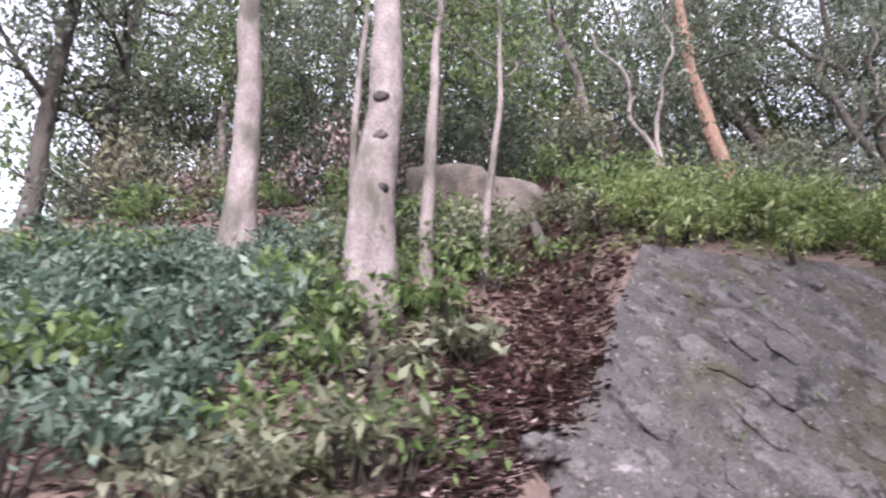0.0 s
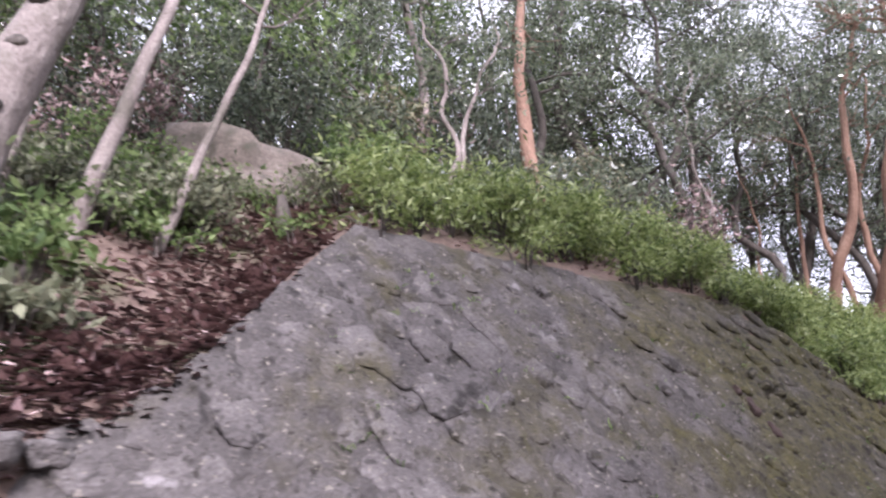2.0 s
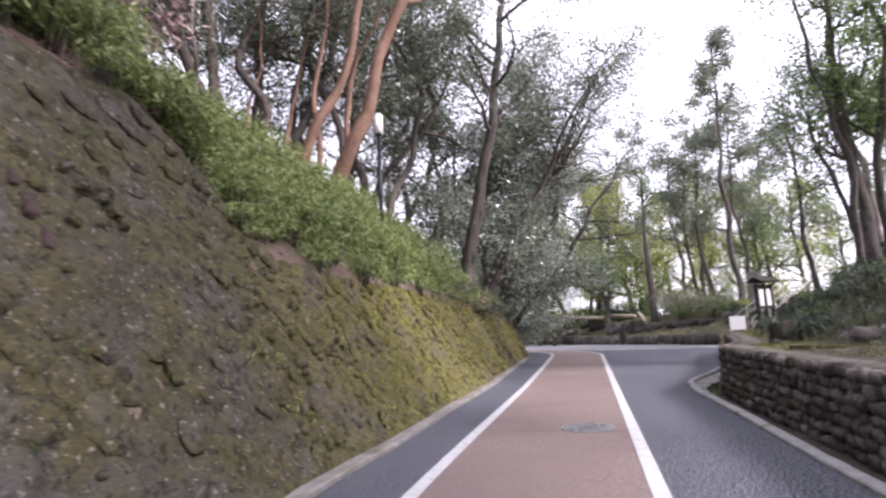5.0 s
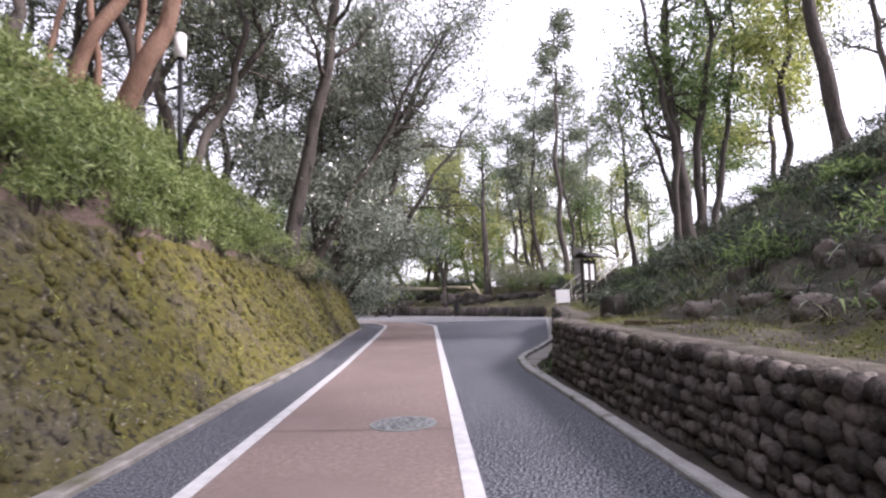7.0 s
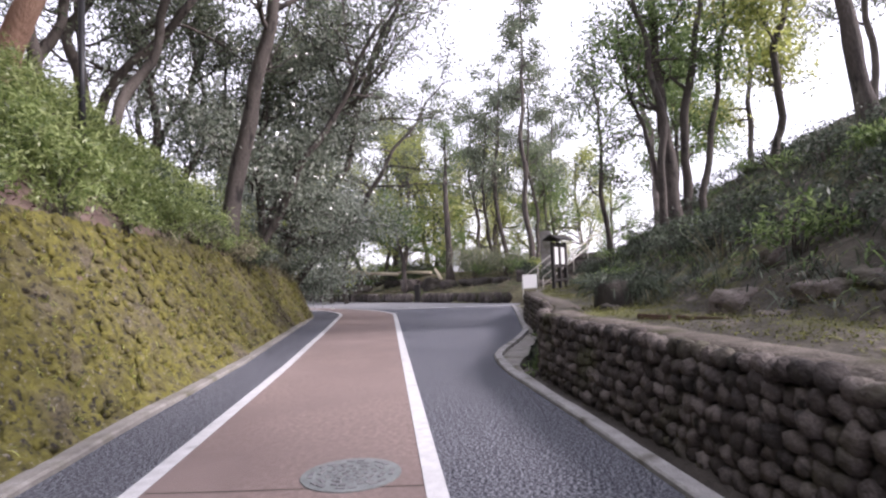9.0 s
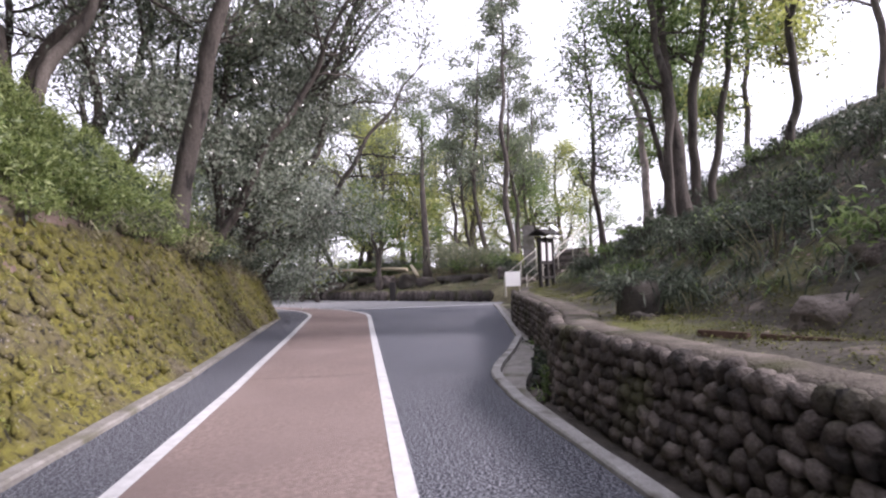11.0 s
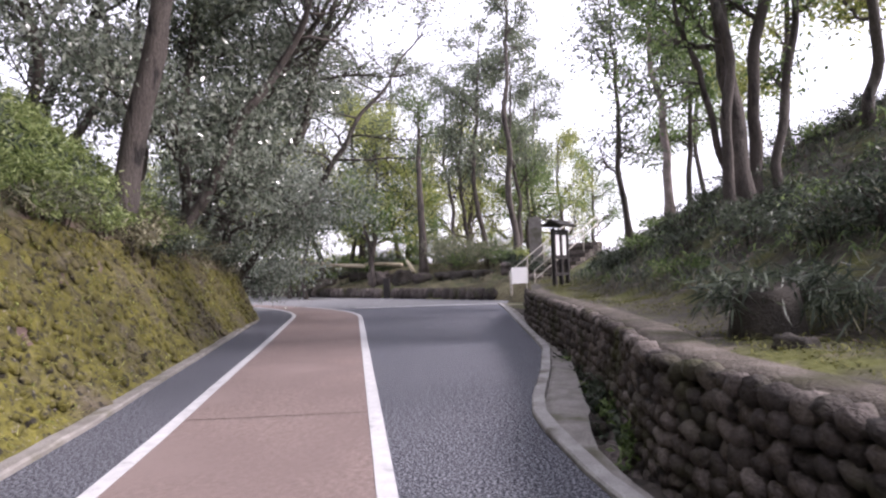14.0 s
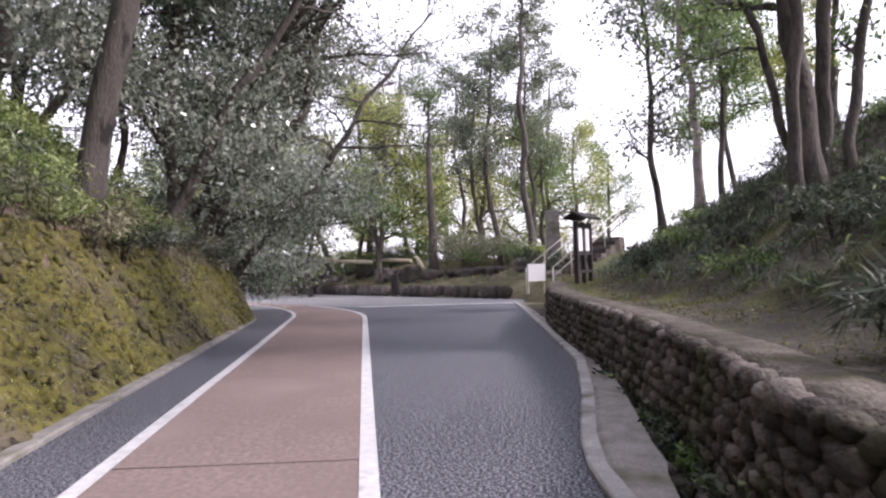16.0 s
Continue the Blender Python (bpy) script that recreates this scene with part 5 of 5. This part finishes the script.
for k, (a, b) in enumerate([((15.05, 1.33), (14.72, 1.06)), ((14.66, 1.0), (13.72, 0.22))]):
    ed = empty("edging_board", (a[0], a[1], 0.76), "rusty dark edging board on the bank's shelf", "board", "edging boards")
    ed.rotation_euler = (0, 0, math.atan2(b[1] - a[1], b[0] - a[0]))
    bm = bmesh.new()
    box(bm, (0, -0.02, -0.12), (math.dist(a, b), 0.02, 0.05), bevel=0.005)
    part("board_body", bm, M["rust"], ed)

# dark rotten stump under the fern clump, and a low one beside it
for at, h, r0 in (((17.2, 1.4, 0.72), 0.42, 0.27),):
    old = empty("stump", at, "dark rotten tree stump on the bank's mossy shelf", "stump", "stumps on the shelf")
    tubes("stump_body", [([(0, 0, -0.2), (0.02, 0, h * 0.4), (-0.03, 0.02, h)], [r0 * 1.2, r0, r0 * 0.85])], M["joint"], old, sides=11)

boulder((16.5, 1.5, 0.74), (0.24, 0.2, 0.22), (0, 8, 40), 61, "low dark rotten root block on the mossy shelf").data.materials[0] = M["joint"]

# bare pale-twigged shrub at the foot of the bank
dry = empty("bare_shrub", (17.2, -0.1, 0.9), "leafless shrub with pale fanned twigs on the bank", "shrub")
rd = random.Random(77)
for k in range(13):
    a, f = rd.uniform(0, 6.283), rd.uniform(0.3, 0.8)
    e = Vector((math.cos(a) * f, math.sin(a) * f, rd.uniform(0.6, 1.05)))
    mid = Vector((e.x * 0.3 + rd.uniform(-0.06, 0.06), e.y * 0.3, e.z * 0.55))
    tubes("twig", [([(0, 0, -0.25), mid, e], [0.018, 0.012, 0.004]), ([mid, mid.lerp(e, 0.5) + Vector((rd.uniform(-0.2, 0.2), rd.uniform(-0.2, 0.2), 0.1))], [0.009, 0.003])], M["straw"], dry, sides=5)

# steps with a handrail and the white sign at its foot
def steps(at, turn, count):
    top = empty("steps", at, "stone steps climbing the end of the bank", "steps", "", "structure")
    top.rotation_euler = (0, 0, turn)
    for k in range(count):
        bm = bmesh.new()
        box(bm, (0.32 * k, -0.8, -0.4), (0.32 * k + 0.4, 0.8, 0.17 * (k + 1)), bevel=0.015)
        part("step", bm, M["cobble"], top)


steps((36.2, 3.4, 0.0), radians(-42), 14)


def handrail(at, turn, run, rise, label):
    top = empty("handrail", at, label, "handrail")
    top.rotation_euler = (0, 0, turn)
    d = Vector((run, 0, rise))
    for h in (0.85, 0.5):
        tubes("rail", [([(0, 0, h), tuple(Vector((0, 0, h)) + d)], [0.028, 0.028])], M["rail"], top, sides=8)
    for k in range(5):
        p = d * k / 4
        tubes("post", [([(p.x, 0, p.z - 0.15), (p.x, 0, p.z + 0.86)], [0.025, 0.025])], M["rail"], top, sides=8)


handrail((36.3, 3.9, 0.35), radians(-42), 4.4, 2.35, "pale metal handrail rising beside the steps")
handrail((35.6, 2.9, 0.35), radians(-42), 4.4, 2.35, "pale metal handrail rising beside the steps")


def white_sign(at, turn):
    top = empty("sign_board", at, "blank white rectangular sign on two short legs", "sign")
    top.rotation_euler = (0, 0, turn)
    bm = bmesh.new()
    box(bm, (-0.4, -0.015, 0.1), (0.4, 0.015, 0.74), bevel=0.006)
    part("panel", bm, M["white_panel"], top)
    for x in (-0.37, 0.37):
        bm = bmesh.new()
        box(bm, (x - 0.02, 0.016, -0.35), (x + 0.02, 0.05, 0.74), bevel=0.004)
        part("leg", bm, M["rail"], top)


white_sign((35.4, 3.5, 0.62), radians(-52))

# coping and cobbles of the right-hand wall
core_x = span(4, 16, 60) + span(16.2, 28, 70)
vs, fs = [], []
for x in core_x:
    y = stone_wall(x)
    vs += [(x, y + 0.03, -0.45), (x, y - 0.02, 0.66), (x, y - 0.34, 0.66), (x, y - 0.34, -0.45)]
for i in range(len(core_x) - 1):
    for k in range(3):
        fs.append((4 * i + k, 4 * i + k + 1, 4 * i + k + 5, 4 * i + k + 4))
fs += [(0, 1, 2, 3), tuple(4 * (len(core_x) - 1) + k for k in (3, 2, 1, 0))]
cobbles = tagged(link_mesh("wall_right", vs, fs, M["joint"]), "low dark dry-laid wall of rounded river cobbles", "wall", "", "structure")
vs, fs = [], []
for x in core_x:
    y = stone_wall(x)
    w = 0.02 * noise.noise((x * 2.5, 1, 1))
    vs += [(x, y - 0.02 + w, 0.6), (x, y - 0.03 + w, 0.7 + w), (x, y - 0.09, 0.755 + w), (x, y - 0.35, 0.765 - w), (x, y - 0.55, 0.7)]
for i in range(len(core_x) - 1):
    for k in range(4):
        fs.append((5 * i + k, 5 * i + k + 1, 5 * i + k + 6, 5 * i + k + 5))
tagged(link_mesh("wall_coping", vs, fs, M["earth"], None, "", True), "trodden earth along the top of the cobble wall", "coping", "", "structure")

# ---- pieces of the walls ----
rs = random.Random(9)
stone_meshes = [pebble("stone", M["stone"], 500 + k, 9, 6, (1, 1, 1), 0.72) for k in range(14)]
near, far = [], []
tilt = math.degrees(math.atan(BATTER))
slant = math.sqrt(1 + BATTER ** 2)
for i in range(-20, 130):
    for j in range(-110, 40):
        # courses laid on the diagonal, as in a valley-laid wall
        su = (i - j) * 0.235 + rs.uniform(-0.07, 0.07)
        sw = (i + j) * 0.235 + rs.uniform(-0.07, 0.07)
        x, z = 0.5 + su, sw / slant
        if not 0.06 < z < 3.72 or x > 34 or x < wall_left_edge(z) + 0.1 or z > wall_top(x) - 0.06 or rs.random() < (0.12 if x > 8.6 else 0.08):
            continue
        far_side = smooth01((x - 6.0 + 1.5 * noise.noise((x * 0.9, z * 0.9, 3))) / 5)
        k = (rs.uniform(0.9, 1.14) * (1 - far_side) + rs.uniform(0.42, 0.92) * far_side)
        p = wall_point(x, z, rs.uniform(-0.036, -0.006) * (1 - far_side) + rs.uniform(-0.03, 0.016) * far_side)
        a = math.degrees(math.atan(0.316 + (0.32 * (x - 29) if x > 29 else 0)))
        m = pose(*p, 0, 0, a) @ pose(0, 0, 0, -tilt, 0, 0) @ pose(0, 0, 0, rs.uniform(-4, 4), 45 + rs.uniform(-26, 26), rs.uniform(-4, 4)) @ Matrix.Diagonal((0.37 * k * rs.uniform(0.8, 1.12), 0.075, 0.33 * k * rs.uniform(0.75, 1.12), 1))
        (near if z > 0.6 and x < 7.5 else far).append(m)
for _ in range(1500):
    # small stones that stick out between the large ones
    x, v = rs.uniform(2.5, 31), rs.uniform(0.04, 0.97)
    z = v * wall_top(x)
    if x < wall_left_edge(z) + 0.1 or (x < 8.5 and rs.random() < 0.85):
        continue
    q = rs.uniform(0.05, 0.15)
    far.append(pose(*wall_point(x, z, rs.uniform(-0.025, 0.01)), -tilt, rs.uniform(0, 180), 17) @ Matrix.Diagonal((q, 0.09, q * rs.uniform(0.6, 1.0), 1)))
rs.shuffle(near)
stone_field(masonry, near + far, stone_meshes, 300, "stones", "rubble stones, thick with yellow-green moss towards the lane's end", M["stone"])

cob_meshes = [pebble("stone", M["cobble"], 600 + k, 8, 6, (1, 0.8, 0.95), 0.3) for k in range(16)]
near, far = [], []
for row in range(10):
    z = -0.36 + row * 0.117
    x = 4.0 + 0.08 * (row % 2)
    while x < 28:
        w = rs.uniform(0.095, 0.185)
        if z > -0.06 or x > 15.8:
            y = stone_wall(x + w / 2) + 0.03 + 0.06 * (0.7 - z) + rs.uniform(-0.015, 0.02)
            a = math.degrees(math.atan2(stone_wall(x + 0.2) - stone_wall(x - 0.2), 0.4))
            m = pose(x + w / 2, y, z + rs.uniform(-0.02, 0.02), 0, 0, a) @ pose(0, 0, 0, 0, rs.uniform(-55, 55), 0) @ Matrix.Diagonal((w * 1.06, 0.2 * rs.uniform(0.8, 1.2), 0.145 * rs.uniform(0.8, 1.25), 1))
            (near if 11.0 < x < 17.2 and z > 0.1 else far).append(m)
        x += w * 0.93
rs.shuffle(near)
stone_field(cobbles, near + far, cob_meshes, 300, "stones", "dark river cobbles", M["cobble"])
